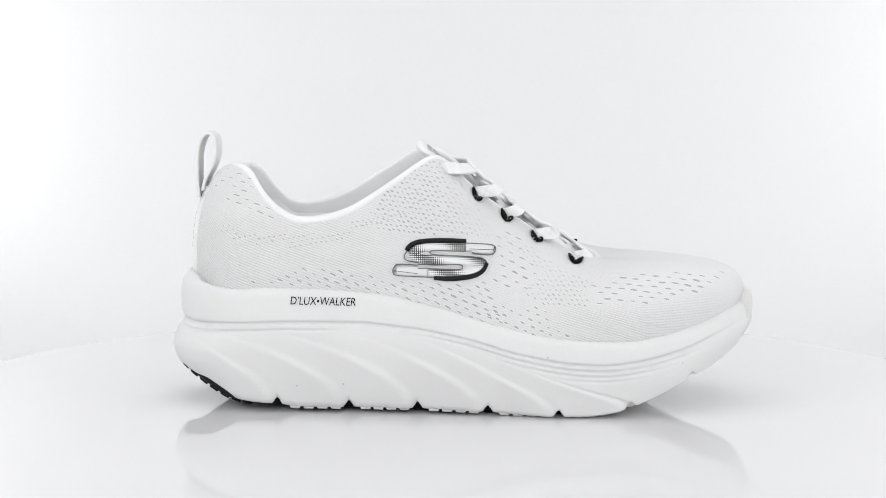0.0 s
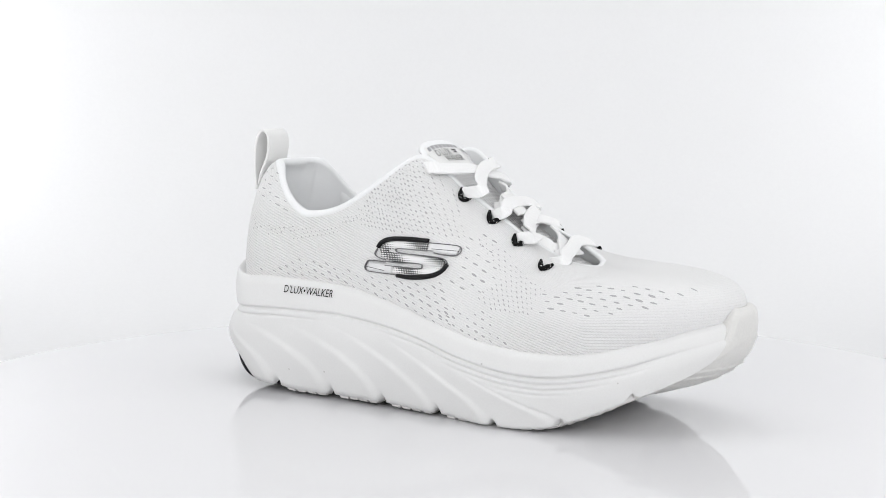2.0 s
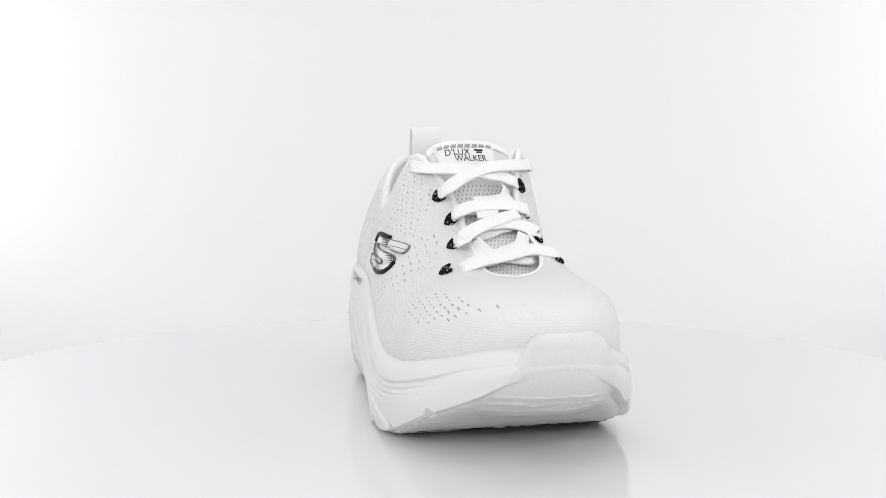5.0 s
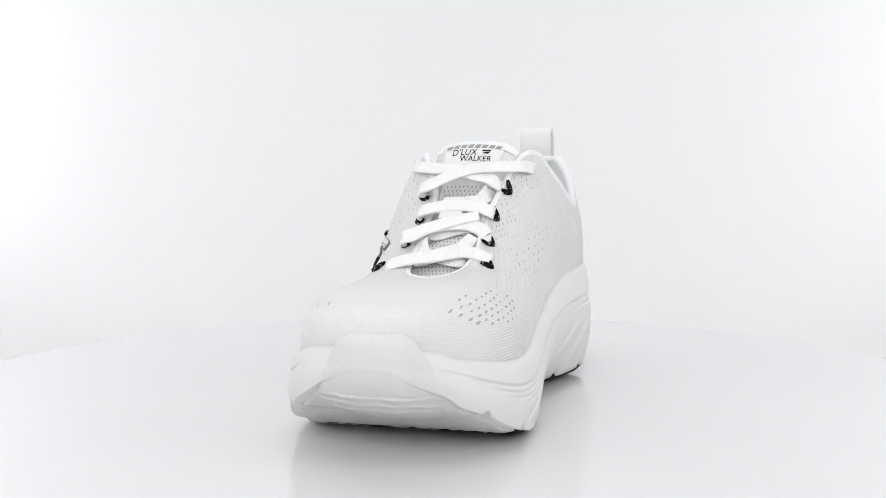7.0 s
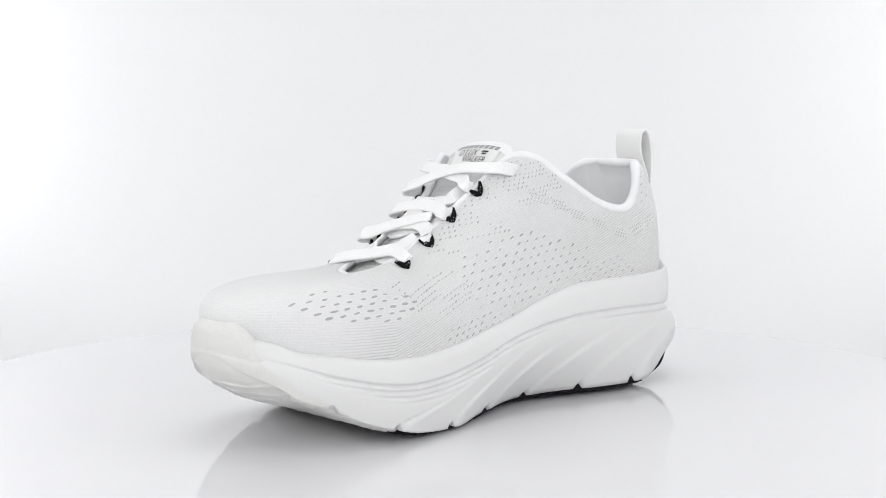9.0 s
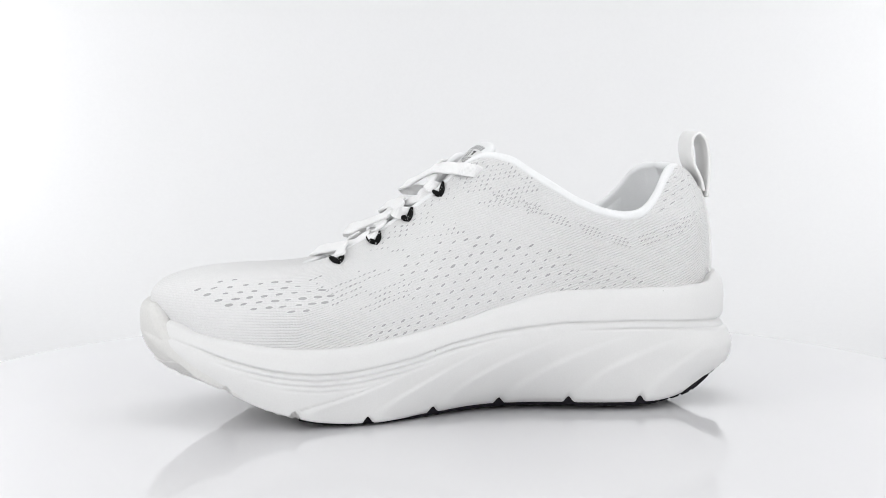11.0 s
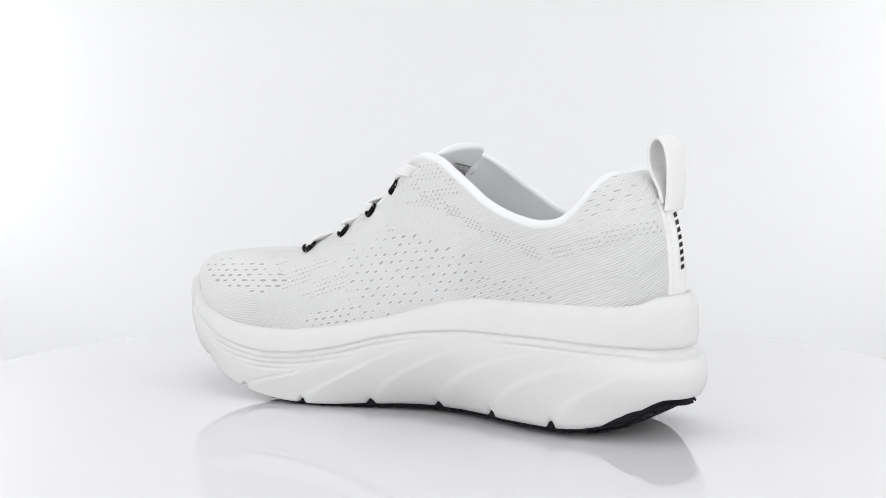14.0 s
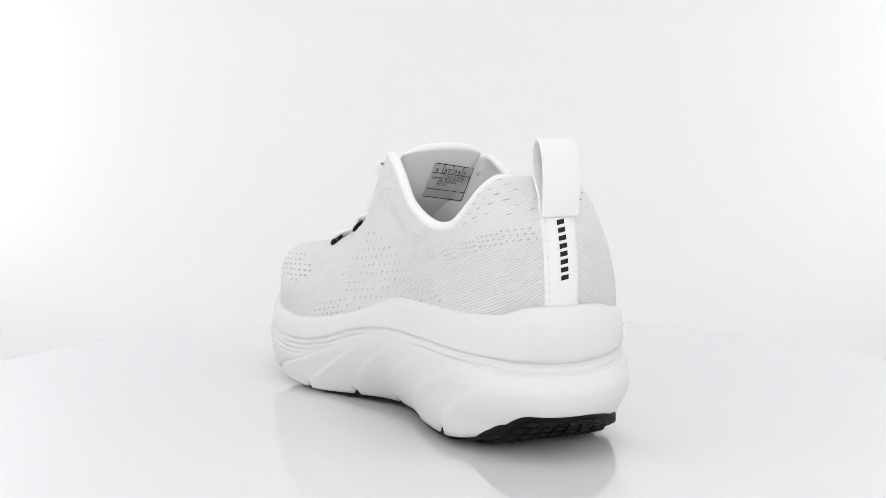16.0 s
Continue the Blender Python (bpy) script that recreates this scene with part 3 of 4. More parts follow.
L_, M_ = [np.array(p) for p in LOOPS_L], [np.array(p) for p in LOOPS_M]
EYE_L, EYE_M = np.array((-.0040, -.0165, .1092)), np.array((-.0040, .0385, .1100))
ribbon((L_[3], M_[3]), [(-.0085, .0697), (-.002, .0720), (.0101, .0737), (.0230, .0758), (.0320, .0745)])
ribbon((L_[2],), [(-.007, .0795), (-.002, .0822), (.007, .0854), (.0165, .0880), (.0235, .0895)], lift=.0006)
ribbon((M_[2],), [(.0300, .0822), (.0260, .0846), (.0190, .0864), (.0110, .0862), (.0040, .0850)], lift=-.0006)
ribbon((L_[1], M_[1]), [(-.0050, .0905), (.0010, .0928), (.0090, .0938), (.0170, .0938), (.0240, .0930), (.0285, .0912)])
ribbon((L_[0], EYE_M), [(-.0080, .1000), (-.0020, .1036), (.0060, .1072), (.0150, .1098), (.0240, .1108)], lift=.0000)
ribbon((M_[0], EYE_L), [(.0270, .1040), (.0220, .1066), (.0140, .1082), (.0050, .1102), (.0000, .1104)], lift=-.0014)
ribbon((np.array((.0545, -.0020, .0690)), np.array((.0420, .0260, .0795))), [(.004, .0735), (.012, .0762), (.020, .0785)], .0060, -.0022)
ribbon((np.array((.0545, .0262, .0700)), np.array((.0435, -.0020, .0770))), [(.021, .0740), (.012, .0755), (.004, .0765)], .0060, -.0030)
ribbon((np.array((.0380, -.0010, .0800)), np.array((.0275, .0255, .0885))), [(.005, .0835), (.013, .0860), (.021, .0880)], .0060, -.0030)
ribbon((np.array((.0220, -.0010, .0900)), np.array((.0135, .0255, .0990))), [(.005, .0945), (.013, .0975), (.021, .0990)], .0060, -.0035)


def keeper():
    v, f, uv = sweep([(slope_x(z) + .0002, .0097, z + .0002) for z in (.0885, .0910, .0945, .0975)], np.array((0, 1.0, 0)), .0098, .0012, 20)
    mesh_ob("lace_keeper", v, f, SATIN, SHOE, "white webbing strap holding the laces", uvs=uv)


keeper()


def lace_loop(p, eye):
    """A cord sewn to the upper in a V: two short arms that taper towards the lace."""
    base, n = cast(TREE, eye, p, 0.0)
    fore = Vector((1, 0, 0))
    fore = (fore - n * fore.dot(n)).normalized()
    rise = n.cross(fore)
    if rise.z < 0:
        rise = -rise
    v, f = [], []
    for arm in (((.0002, -.0016), (-.0008, .0004), (-.0018, .0026), (-.0026, .0048)), ((.0001, -.0013), (.0014, .0000), (.0028, .0018), (.0038, .0036))):
        pts = []
        for a, b in arm:
            hit, hn, _, _ = TREE.find_nearest(base + fore * a + rise * b)
            if hn.dot(n) < 0:
                hn = -hn
            pts.append(hit + hn * (0.0006 + 0.12 * max(0.0, b)))
        tv, tf = tube([tuple(q) for q in pts], [.0006, .0012, .00135, .0010, .0006], 16, 7)
        f += [tuple(k + len(v) for k in q) for q in tf]
        v += tv
    return mesh_ob("lace_loop", v, f, CORD, SHOE, "black cord lace loop with pale flecks")


for p in LOOPS_L:
    lace_loop(p, EYE_LAT)
for p in LOOPS_M:
    lace_loop(p, EYE_MED)


# ---- heel strip and pull loop ----
def behind(y, z, lift):
    """Point of the heel of the upper, raised by lift."""
    hit, n, _, _ = TREE.ray_cast(Vector((-.3, y, z)), Vector((1, 0, 0)))
    if hit is None:
        return np.array((-.1215, y, z))
    return np.array((hit.x - lift, hit.y, hit.z))


def heel_strip():
    ny, nz, half = 15, 34, .0078
    top, low, uv = [], [], []
    for z in np.linspace(.0588, .1010, nz):
        for w in np.linspace(-1, 1, ny):
            top.append(behind(YC + w * half, z, .0003 + .0009 * (1 - abs(w) ** 8)))
            low.append(behind(YC + w * half, z, -.0008))
            uv.append((w * half, z))
    n = ny * nz
    f = grid_faces(nz, ny) + grid_faces(nz, ny, n)
    for r in range(nz - 1):
        for c in (0, ny - 1):
            f.append((r * ny + c, (r + 1) * ny + c, n + (r + 1) * ny + c, n + r * ny + c))
    for c in range(ny - 1):
        for r in (0, nz - 1):
            f.append((r * ny + c, r * ny + c + 1, n + r * ny + c + 1, n + r * ny + c))
    return mesh_ob("heel_strip", top + low, f, SATIN, SHOE, "white satin heel strip with printed bars", uvs=uv + uv)


def pull_loop():
    path = [(-.1198, .0960), (-.1206, .1060), (-.1204, .1160), (-.1186, .1232), (-.1155, .1264), (-.1124, .1244), (-.1116, .1185), (-.1130, .1120), (-.1165, .1050), (-.1182, .0990)]
    v, f, uv = sweep([(x, YC, z) for x, z in path], np.array((0, 1.0, 0)), .0158, .0015, 60)
    return mesh_ob("pull_loop", v, f, SATIN, SHOE, "white webbing pull loop standing up at the heel", uvs=uv)


HEEL_STRIP = heel_strip()
pull_loop()


# ---- toe bumper ----
def toe_bumper():
    nh, nw = 84, 110
    lead = curve_of([.015, .019, .023, .026, .030, .035, .040, .045, .049, .0515, .0535], [-.0310, -.0200, -.0124, -.0084, -.0044, -.0014, .0000, .0005, .0003, -.0006, -.0028])
    width = curve_of([.015, .019, .023, .029, .036, .042, .047, .051, .0535], [.0410, .0385, .0355, .0295, .0235, .0198, .0172, .0146, .0100])
    front = SX > 0.085
    order = np.argsort(SY[front])
    ys, xs = SY[front][order], SX[front][order]
    outer, inner = [], []
    foam = tree_of(MIDSOLE)
    for z in np.linspace(.015, .0535, nh):
        for w in np.linspace(-1, 1, nw):
            y = YC + .001 + w * float(width(z))
            x = float(np.interp(y, ys, xs)) + float(lead(z)) - 0.0016 * max(0, abs(w) - .88) / .12 
            x += 0.0002 + 0.0008 * (noise.noise(Vector((y * 160, z * 420, 0))) + 0.5 * noise.noise(Vector((y * 420, z * 900, 3)))) * (1 - float(ease(z, .024, .032)))
            for zr, a in ((.0275, .0013), (.0240, .0011), (.0205, .0010)):
                zt = zr + 0.0011 * noise.noise(Vector((y * 110, zr * 900, 7))) + 0.0004 * noise.noise(Vector((y * 420, zr * 900, 9)))
                x += a * math.exp(-max(0.0, zt - z) / 0.0016) * float(ease(zt - z, -0.0004, 0.0001)) * (1 - 0.6 * w * w)
            hit, hn, _, _ = foam.ray_cast(Vector((.2, y, z)), Vector((-1, 0, 0)))
            if hit is not None and hn.x > 0.15 and hit.x > x - .004:
                x = max(x, hit.x + .0007 - .0009 * max(0, abs(w) - .80) / .20)
            outer.append((x, y, z))
            inner.append((x - .0085, YC + .001 + (y - YC - .001) * .96, z - .0020))
    verts = outer + inner
    faces = grid_faces(nh, nw) + grid_faces(nh, nw, nh * nw)
    n = nh * nw
    for c in range(nw - 1):
        faces += [(c, c + 1, n + c + 1, n + c), ((nh - 1) * nw + c, (nh - 1) * nw + c + 1, n + (nh - 1) * nw + c + 1, n + (nh - 1) * nw + c)]
    for r in range(nh - 1):
        faces += [(r * nw, (r + 1) * nw, n + (r + 1) * nw, n + r * nw), (r * nw + nw - 1, (r + 1) * nw + nw - 1, n + (r + 1) * nw + nw - 1, n + r * nw + nw - 1)]
    return mesh_ob("toe_bumper", verts, faces, TOE, SHOE, "off-white rubber toe bumper with scuffed lower edge")


toe_bumper()


# ---- outsole ----
EDGES = {}


def inset_edges(ins_l, ins_m):
    """The lateral and the medial edge of the sole, drawn in by the given amounts, as tables of x and y."""
    key = (ins_l, ins_m)
    if key not in EDGES:
        ins = ins_l * (1 - MED) + ins_m * MED + ARCH
        px, py = SX - OUT[:, 0] * ins, SY - OUT[:, 1] * ins
        out = []
        for pick in (SY < YC, SY >= YC):
            o = np.argsort(px[pick])
            out += [px[pick][o], py[pick][o], ZB[pick][o]]
        EDGES[key] = out
    return EDGES[key]


def under(x, w, ins_l=0.0, ins_m=0.0):
    """Point of the sole's underside: w runs from the lateral edge (0) to the medial one (1)."""
    lx, ly, lz, mx, my, mz = inset_edges(ins_l, ins_m)
    yl, ym = np.interp(x, lx, ly), np.interp(x, mx, my)
    if yl > ym:
        yl = ym = (yl + ym) / 2
    return np.array((x, yl + (ym - yl) * w, np.interp(x, lx, lz) * (1 - w) + np.interp(x, mx, mz) * w))


def sole_slab(name, x0, x1, ins_l, ins_m, drop, mat, label, rough=0.0, nx=90, nw=30):
    lowv, topv = [], []
    for x in np.linspace(x0, x1, nx):
        for w in np.linspace(0, 1, nw):
            p = under(x, w, ins_l, ins_m)
            e = min(w, 1 - w) * nw
            d = drop * min(1.0, 0.55 + 0.45 * e)
            q = p.copy()
            q[2] = max(0.0002, p[2] - d + rough * (noise.noise(Vector(p) * 330) + 0.6 * math.sin(x * 2 * math.pi / 0.0052)))
            lowv.append(q)
            topv.append((p[0], p[1], p[2] + 0.0035))
    n = nx * nw
    f = grid_faces(nx, nw) + grid_faces(nx, nw, n)
    for c in range(nw - 1):
        for r in (0, nx - 1):
            f.append((r * nw + c, r * nw + c + 1, n + r * nw + c + 1, n + r * nw + c))
    for r in range(nx - 1):
        for c in (0, nw - 1):
            f.append((r * nw + c, (r + 1) * nw + c, n + (r + 1) * nw + c, n + r * nw + c))
    return mesh_ob(name, lowv + topv, f, mat, SHOE, label)


def heel_under(x, w):
    """Point of the underside of the heel, which rolls up at the back."""
    p = under(x, w, .0070, .0070)
    p[2] = max(0.0002, p[2] - .0004 - .0022 * (1 - abs(2 * w - 1) ** 6))
    return p


def heel_outsole():
    nx, nw = 60, 34
    low = [heel_under(x, w) for x in np.linspace(-.1292, -.0790, nx) for w in np.linspace(0, 1, nw)]
    top = [under(x, w, .0070, .0070) + np.array((0, 0, .002)) for x in np.linspace(-.1292, -.0790, nx) for w in np.linspace(0, 1, nw)]
    n = nx * nw
    f = grid_faces(nx, nw) + grid_faces(nx, nw, n)
    for c in range(nw - 1):
        for r in (0, nx - 1):
            f.append((r * nw + c, r * nw + c + 1, n + r * nw + c + 1, n + r * nw + c))
    for r in range(nx - 1):
        for c in (0, nw - 1):
            f.append((r * nw + c, (r + 1) * nw + c, n + (r + 1) * nw + c, n + r * nw + c))
    return mesh_ob("heel_outsole", low + top, f, BLACK, SHOE, "black rubber heel outsole curving up at the back")


def heel_lug(x, w):
    dx, dw = .0021, .05
    c = [heel_under(x + a * dx, w + b * dw) for a, b in ((-1, -1), (1, -1), (1, 1), (-1, 1))]
    nrm = np.cross(c[1] - c[0], c[3] - c[0])
    nrm /= -np.linalg.norm(nrm)
    if nrm[2] > 0:
        nrm = -nrm
    mid = sum(c) / 4
    v = [q - nrm * .001 for q in c] + [q + nrm * .0007 for q in c] + [mid + (q - mid) * .82 + nrm * .0012 for q in c]
    for q in v:
        q[2] = max(q[2], .0001)
    return mesh_ob("lug", v, ring_faces(3, 4) + [(0, 1, 2, 3), (8, 9, 10, 11)], BLACK, SHOE, smooth=False)


heel_outsole()
for k in range(7):
    for j in range(7):
        heel_lug(-.1268 + .0054 * k, .14 + .12 * j)
sole_slab("outsole", -.0880, .0780, .0112, .0046, .0020, BLACK, "black rubber outsole under the foam", 0.0002)
sole_slab("toe_outsole", .0700, .1390, .0060, .0060, .0016, TOE, "pale scuffed rubber under the toe", 0.0006)


def lug(x, w, size, mat, ins_l=0.004, ins_m=0.004, dz=0.0):
    p, q = under(x - size[0] / 2, w, ins_l, ins_m), under(x + size[0] / 2, w, ins_l, ins_m)
    d = q - p
    d /= np.linalg.norm(d)
    side = np.cross((0, 0, 1), d)
    side /= np.linalg.norm(side)
    nrm = np.cross(d, side)
    c = (p + q) / 2
    v = []
    for k, (shrink, h) in enumerate(((1.0, 0.0035), (1.0, -size[2] * 0.6 + dz), (0.80, -size[2] + dz))):
        for a, b in ((-1, -1), (1, -1), (1, 1), (-1, 1)):
            r = c + d * a * size[0] / 2 * shrink + side * b * size[1] / 2 * shrink + nrm * h
            r[2] = max(r[2], 0.0001)
            v.append(r)
    return mesh_ob("lug", v, ring_faces(3, 4) + [(0, 1, 2, 3), (8, 9, 10, 11)], mat, SHOE, smooth=False)


for a, b in zip(NOTCH[:-1], NOTCH[1:]):
    for k in range(4):
        lug(a + (b - a) * (0.26 + 0.19 * k), 0.0, (.0046, .0060, .0014), PALE, ins_l=.0082)
for k in range(7):
    lug(.110 + .0040 * k, 0.0, (.0020, .004, .0012), TOE, ins_l=.0100)
    lug(.110 + .0040 * k, 1.0, (.0020, .004, .0012), TOE, ins_m=.0100)

# ---- prints, emblem, painted perforations ----
def inside(poly, x, z):
    r = False
    for (ax, az), (bx, bz) in zip(poly, poly[1:] + poly[:1]):
        if (az > z) != (bz > z) and x < (bx - ax) * (z - az) / (bz - az) + ax:
            r = not r
    return r


# flat grey for the shade inside the knit's holes; the discs lie on top
OPENING_SHADE = plain("opening_shade", (0.43, 0.43, 0.435), 0.95, 1500, 0.12, 0.2)
HOLES_V, HOLES_F, RIMS_V, RIMS_F = [], [], [], []


def opening_disc(eye, plane, x, z, length, width, tilt):
    """Small elongated oval over the knit; its grey paints the shade of a hole."""
    c, n = cast(TREE, eye, (x, plane, z), 0.00010)
    if c is None:
        return
    a = Vector((math.cos(tilt), 0, math.sin(tilt)))
    a = (a - n * a.dot(n))
    if a.length < 0.2:
        return
    a.normalize()
    b = n.cross(a)
    k0 = len(HOLES_V)
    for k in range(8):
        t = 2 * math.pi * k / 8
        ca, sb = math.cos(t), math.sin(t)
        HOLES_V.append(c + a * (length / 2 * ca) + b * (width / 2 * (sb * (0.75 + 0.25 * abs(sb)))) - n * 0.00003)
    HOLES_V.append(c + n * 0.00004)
    r0 = len(RIMS_V)
    for grow, h in ((0.94, -0.00002), (1.10, 0.00016), (1.40, -0.00010)):
        for k in range(8):
            t = 2 * math.pi * k / 8
            wide = width / 2 * grow + (grow - 0.94) * 0.0002
            RIMS_V.append(c + a * (length / 2 * grow * math.cos(t)) + b * (wide * math.sin(t)) + n * h)
    RIMS_F.extend((r0 + 8 * j + k, r0 + 8 * j + (k + 1) % 8, r0 + 8 * j + 8 + (k + 1) % 8, r0 + 8 * j + 8 + k) for j in range(2) for k in range(8))
    HOLES_F.extend((k0 + k, k0 + (k + 1) % 8, k0 + 8) for k in range(8))


def field(side, poly, du, dv, length, width, tilt, row_tilt=0.0, keep=1.0, jitter=0.08, stagger=0.5, group=0):
    """Fill an outline, given in the side view (x, z), with rows of grey ovals."""
    eye, plane = (EYE_LAT, -0.03) if side == "l" else (EYE_MED, 0.05)
    if side == "m":
        tilt, row_tilt = -tilt, -row_tilt
    xs, zs = [p[0] for p in poly], [p[1] for p in poly]
    cx, cz = sum(xs) / len(xs), sum(zs) / len(zs)
    r = max(max(xs) - min(xs), max(zs) - min(zs)) * 0.8
    ca, sa = math.cos(radians(row_tilt)), math.sin(radians(row_tilt))
    for j in range(-int(r / dv), int(r / dv) + 1):
        for i in range(-int(r / du), int(r / du) + 1):
            if group and (i // group + j // 2) % 3 == 2:
                continue
            u = (i + stagger * (j % 2) + random.uniform(-jitter, jitter)) * du
            v = (j + random.uniform(-jitter, jitter)) * dv
            x, z = cx + u * ca - v * sa, cz + u * sa + v * ca
            if random.random() > keep or not inside(poly, x, z):
                continue
            f = random.uniform(0.68, 1.18)
            opening_disc(eye, plane, x, z, length * f, width * f * random.uniform(0.65, 1.0), radians(tilt + random.uniform(-6, 6)))


field("l", [(-.1072, .1019), (-.1027, .1146), (-.092, .1146), (-.0883, .1006), (-.0762, .0904), (-.0839, .0883), (-.1017, .0976)], .0052, .0031, .0036, .0008, -24, -24, .97)
field("l", [(-.1089, .0924), (-.0942, .0814), (-.0712, .0814), (-.0507, .0848), (-.0302, .0925), (-.0149, .1019), (-.0098, .0981), (-.0251, .0879), (-.0482, .0789),
            (-.0713, .075), (-.0917, .0758), (-.107, .084)], .0024, .0021, .0016, .0006, -35, 10, .97, group=6)
field("l", [(-.0276, .1032), (-.0098, .1159), (.0004, .1134), (.0131, .093), (.0208, .0802), (.0004, .0815), (-.0201, .0815), (-.0405, .0853)], .0026, .0019, .0017, .00075, -35, -62, .97, stagger=.3)
field("l", [(-.0971, .058), (-.0611, .0673), (-.0252, .0609), (.0158, .0596), (.0261, .0363), (.0004, .044), (-.0253, .0523), (-.0509, .057), (-.0817, .0582)], .0054, .0028, .0032, .0009, -28, -22, .97)
field("l", [(.017, .0802), (.0285, .0828), (.0414, .0648), (.0338, .0544), (.0183, .0609)], .0056, .0036, .0030, .0011, -25, -28, .97)
field("l", [(.0208, .0815), (.0362, .0763), (.0516, .0648), (.0645, .0596), (.062, .048), (.0415, .0493), (.0338, .0544), (.0414, .0648)], .0025, .0020, .0016, .00062, -55, -60, .97, stagger=.3)
field("l", [(.0645, .0583), (.0823, .0635), (.1232, .0648), (.1208, .0584), (.0953, .0506), (.0671, .0493)], .0060, .0025, .0036, .0012, -7, -6, .97)
field("l", [(.0158, .0492), (.0415, .048), (.0544, .0337), (.0339, .0345), (.0184, .0389)], .0046, .0030, .0024, .0010, -30, -24, .97)
field("m", [(-.093, .1018), (-.0988, .1126), (-.1083, .1127), (-.1156, .102), (-.1164, .0973), (-.0979, .0958), (-.0884, .0896)], .0056, .0031, .0036, .0007, 24, 24, .97)
field("m", [(.004, .1154), (-.0098, .1187), (-.0273, .112), (-.0347, .101), (-.0298, .0911), (-.0098, .0946), (.0053, .0993), (.0155, .0942)], .0023, .0019, .0016, .00075, 50, 8, .97, group=6)
field("m", [(.0283, .0865), (.0155, .0942), (.0053, .0918), (.0003, .0845), (.0207, .0791), (.0414, .0711), (.0387, .0788)], .0023, .0020, .0016, .0008, 50, 8, .97, group=5)
field("m", [(.031, .0713), (.0104, .0818), (-.0098, .0834), (-.0299, .0776), (-.0497, .073), (-.0449, .0581), (-.0099, .0534), (.0105, .0504), (.0311, .0587)], .0056, .0036, .0026, .0011, 32, 8, .97)
field("m", [(-.0424, .0655), (-.0693, .0685), (-.0864, .0592), (-.0743, .0569), (-.0449, .0569)], .0050, .0026, .0028, .0008, 28, 14, .97)
field("m", [(.0716, .0654), (.0518, .0684), (.031, .0688), (.0208, .0514), (.0415, .0495), (.0625, .0528)], .0024, .0021, .0017, .0008, 40, 20, .97, group=7)
field("m", [(.0521, .0364), (.0442, .0456), (.0156, .0502), (.0003, .0469), (.0312, .0396)], .0046, .0028, .0024, .0010, 28, 12, .97)
field("m", [(.1214, .0617), (.105, .0659), (.0756, .0653), (.0598, .058), (.0678, .0514), (.0891, .0508), (.1133, .0554)], .0062, .0026, .0038, .0014, 6, 4, .97)
for bx, bz in [(-.0173, .0976), (-.0298, .0943), (-.0410, .0889), (-.0558, .0837), (-.0692, .0791), (-.0837, .0798), (-.0957, .0837), (-.1052, .0875), (-.1141, .0908)]:
    for j in range(3):
        for i in range(5):
            opening_disc(EYE_MED, 0.05, bx + (i - 2) * .0019 + (j - 1) * .0011, bz + (j - 1) * .0018 + (i - 2) * (.0005 if bx > -.075 else -.0005), .0016, .0006, radians(-32))
tagged(mesh_ob("perforation_shade", HOLES_V, HOLES_F, OPENING_SHADE, UPPER, "rows of small grey ovals painting the shade of knit openings"), kind="stuff")
YARN = plain("yarn", (0.745, 0.745, 0.745), 0.9, 1800, 0.05, 0.4)
tagged(mesh_ob("opening_rims", RIMS_V, RIMS_F, YARN, UPPER, "raised white yarn round the grey ovals"), kind="stuff")

# grey ovals that paint shaded holes on the tongue mesh
TT_V, TT_F = [], []
for j in range(26):
    for i in range(12):
        u, w = 0.05 + j * 0.0265, -0.62 + (i + 0.5 * (j % 2)) * 0.108
        c = tongue_point(u, w, 0.00012)
        k0 = len(TT_V)
        for k in range(8):
            t = 2 * math.pi * k / 8
            q = tongue_point(u + 0.010 * math.cos(t), w + 0.020 * math.sin(t), 0.00008)
            TT_V.append(q)
        TT_V.append(c)
        TT_F.extend((k0 + k, k0 + (k + 1) % 8, k0 + 8) for k in range(8))
tagged(mesh_ob("perforation_shade", TT_V, TT_F, OPENING_SHADE, TONGUE, "rows of small grey ovals painting the shade of mesh openings"), kind="stuff")


def strip_on(name, tree, eye, plane, path, width, lift, thick, mat, parent, label, n=40, across=5):
    """A raised strip that follows a surface along a path drawn in the side view."""
    p = spline(path, n)
    t = np.gradient(p, axis=0)
    t /= np.linalg.norm(t, axis=1)[:, None]
    q = np.stack([-t[:, 1], t[:, 0]], 1)
    w = np.interp(np.linspace(0, 1, n), np.linspace(0, 1, len(width)), width)
    top, low = [], []
    for i in range(n):
        for k in range(across):
            s = -0.5 + k / (across - 1)
            x, z = p[i] + q[i] * s * w[i]
            round_off = 1 - (2 * abs(s)) ** 3 * 0.8
            c, nn = cast(tree, eye, (x, plane, z), 0.0)
            top.append(c + nn * (lift + thick * round_off))
            low.append(c - nn * 0.0006)
    m = n * across
    f = grid_faces(n, across) + grid_faces(n, across, m)
    for r in range(n - 1):
        for c in (0, across - 1):
            f.append((r * across + c, (r + 1) * across + c, m + (r + 1) * across + c, m + r * across + c))
    for c in range(across - 1):
        for r in (0, n - 1):
            f.append((r * across + c, r * across + c + 1, m + r * across + c + 1, m + r * across + c))
    return mesh_ob(name, top + low, f, mat, parent, label)


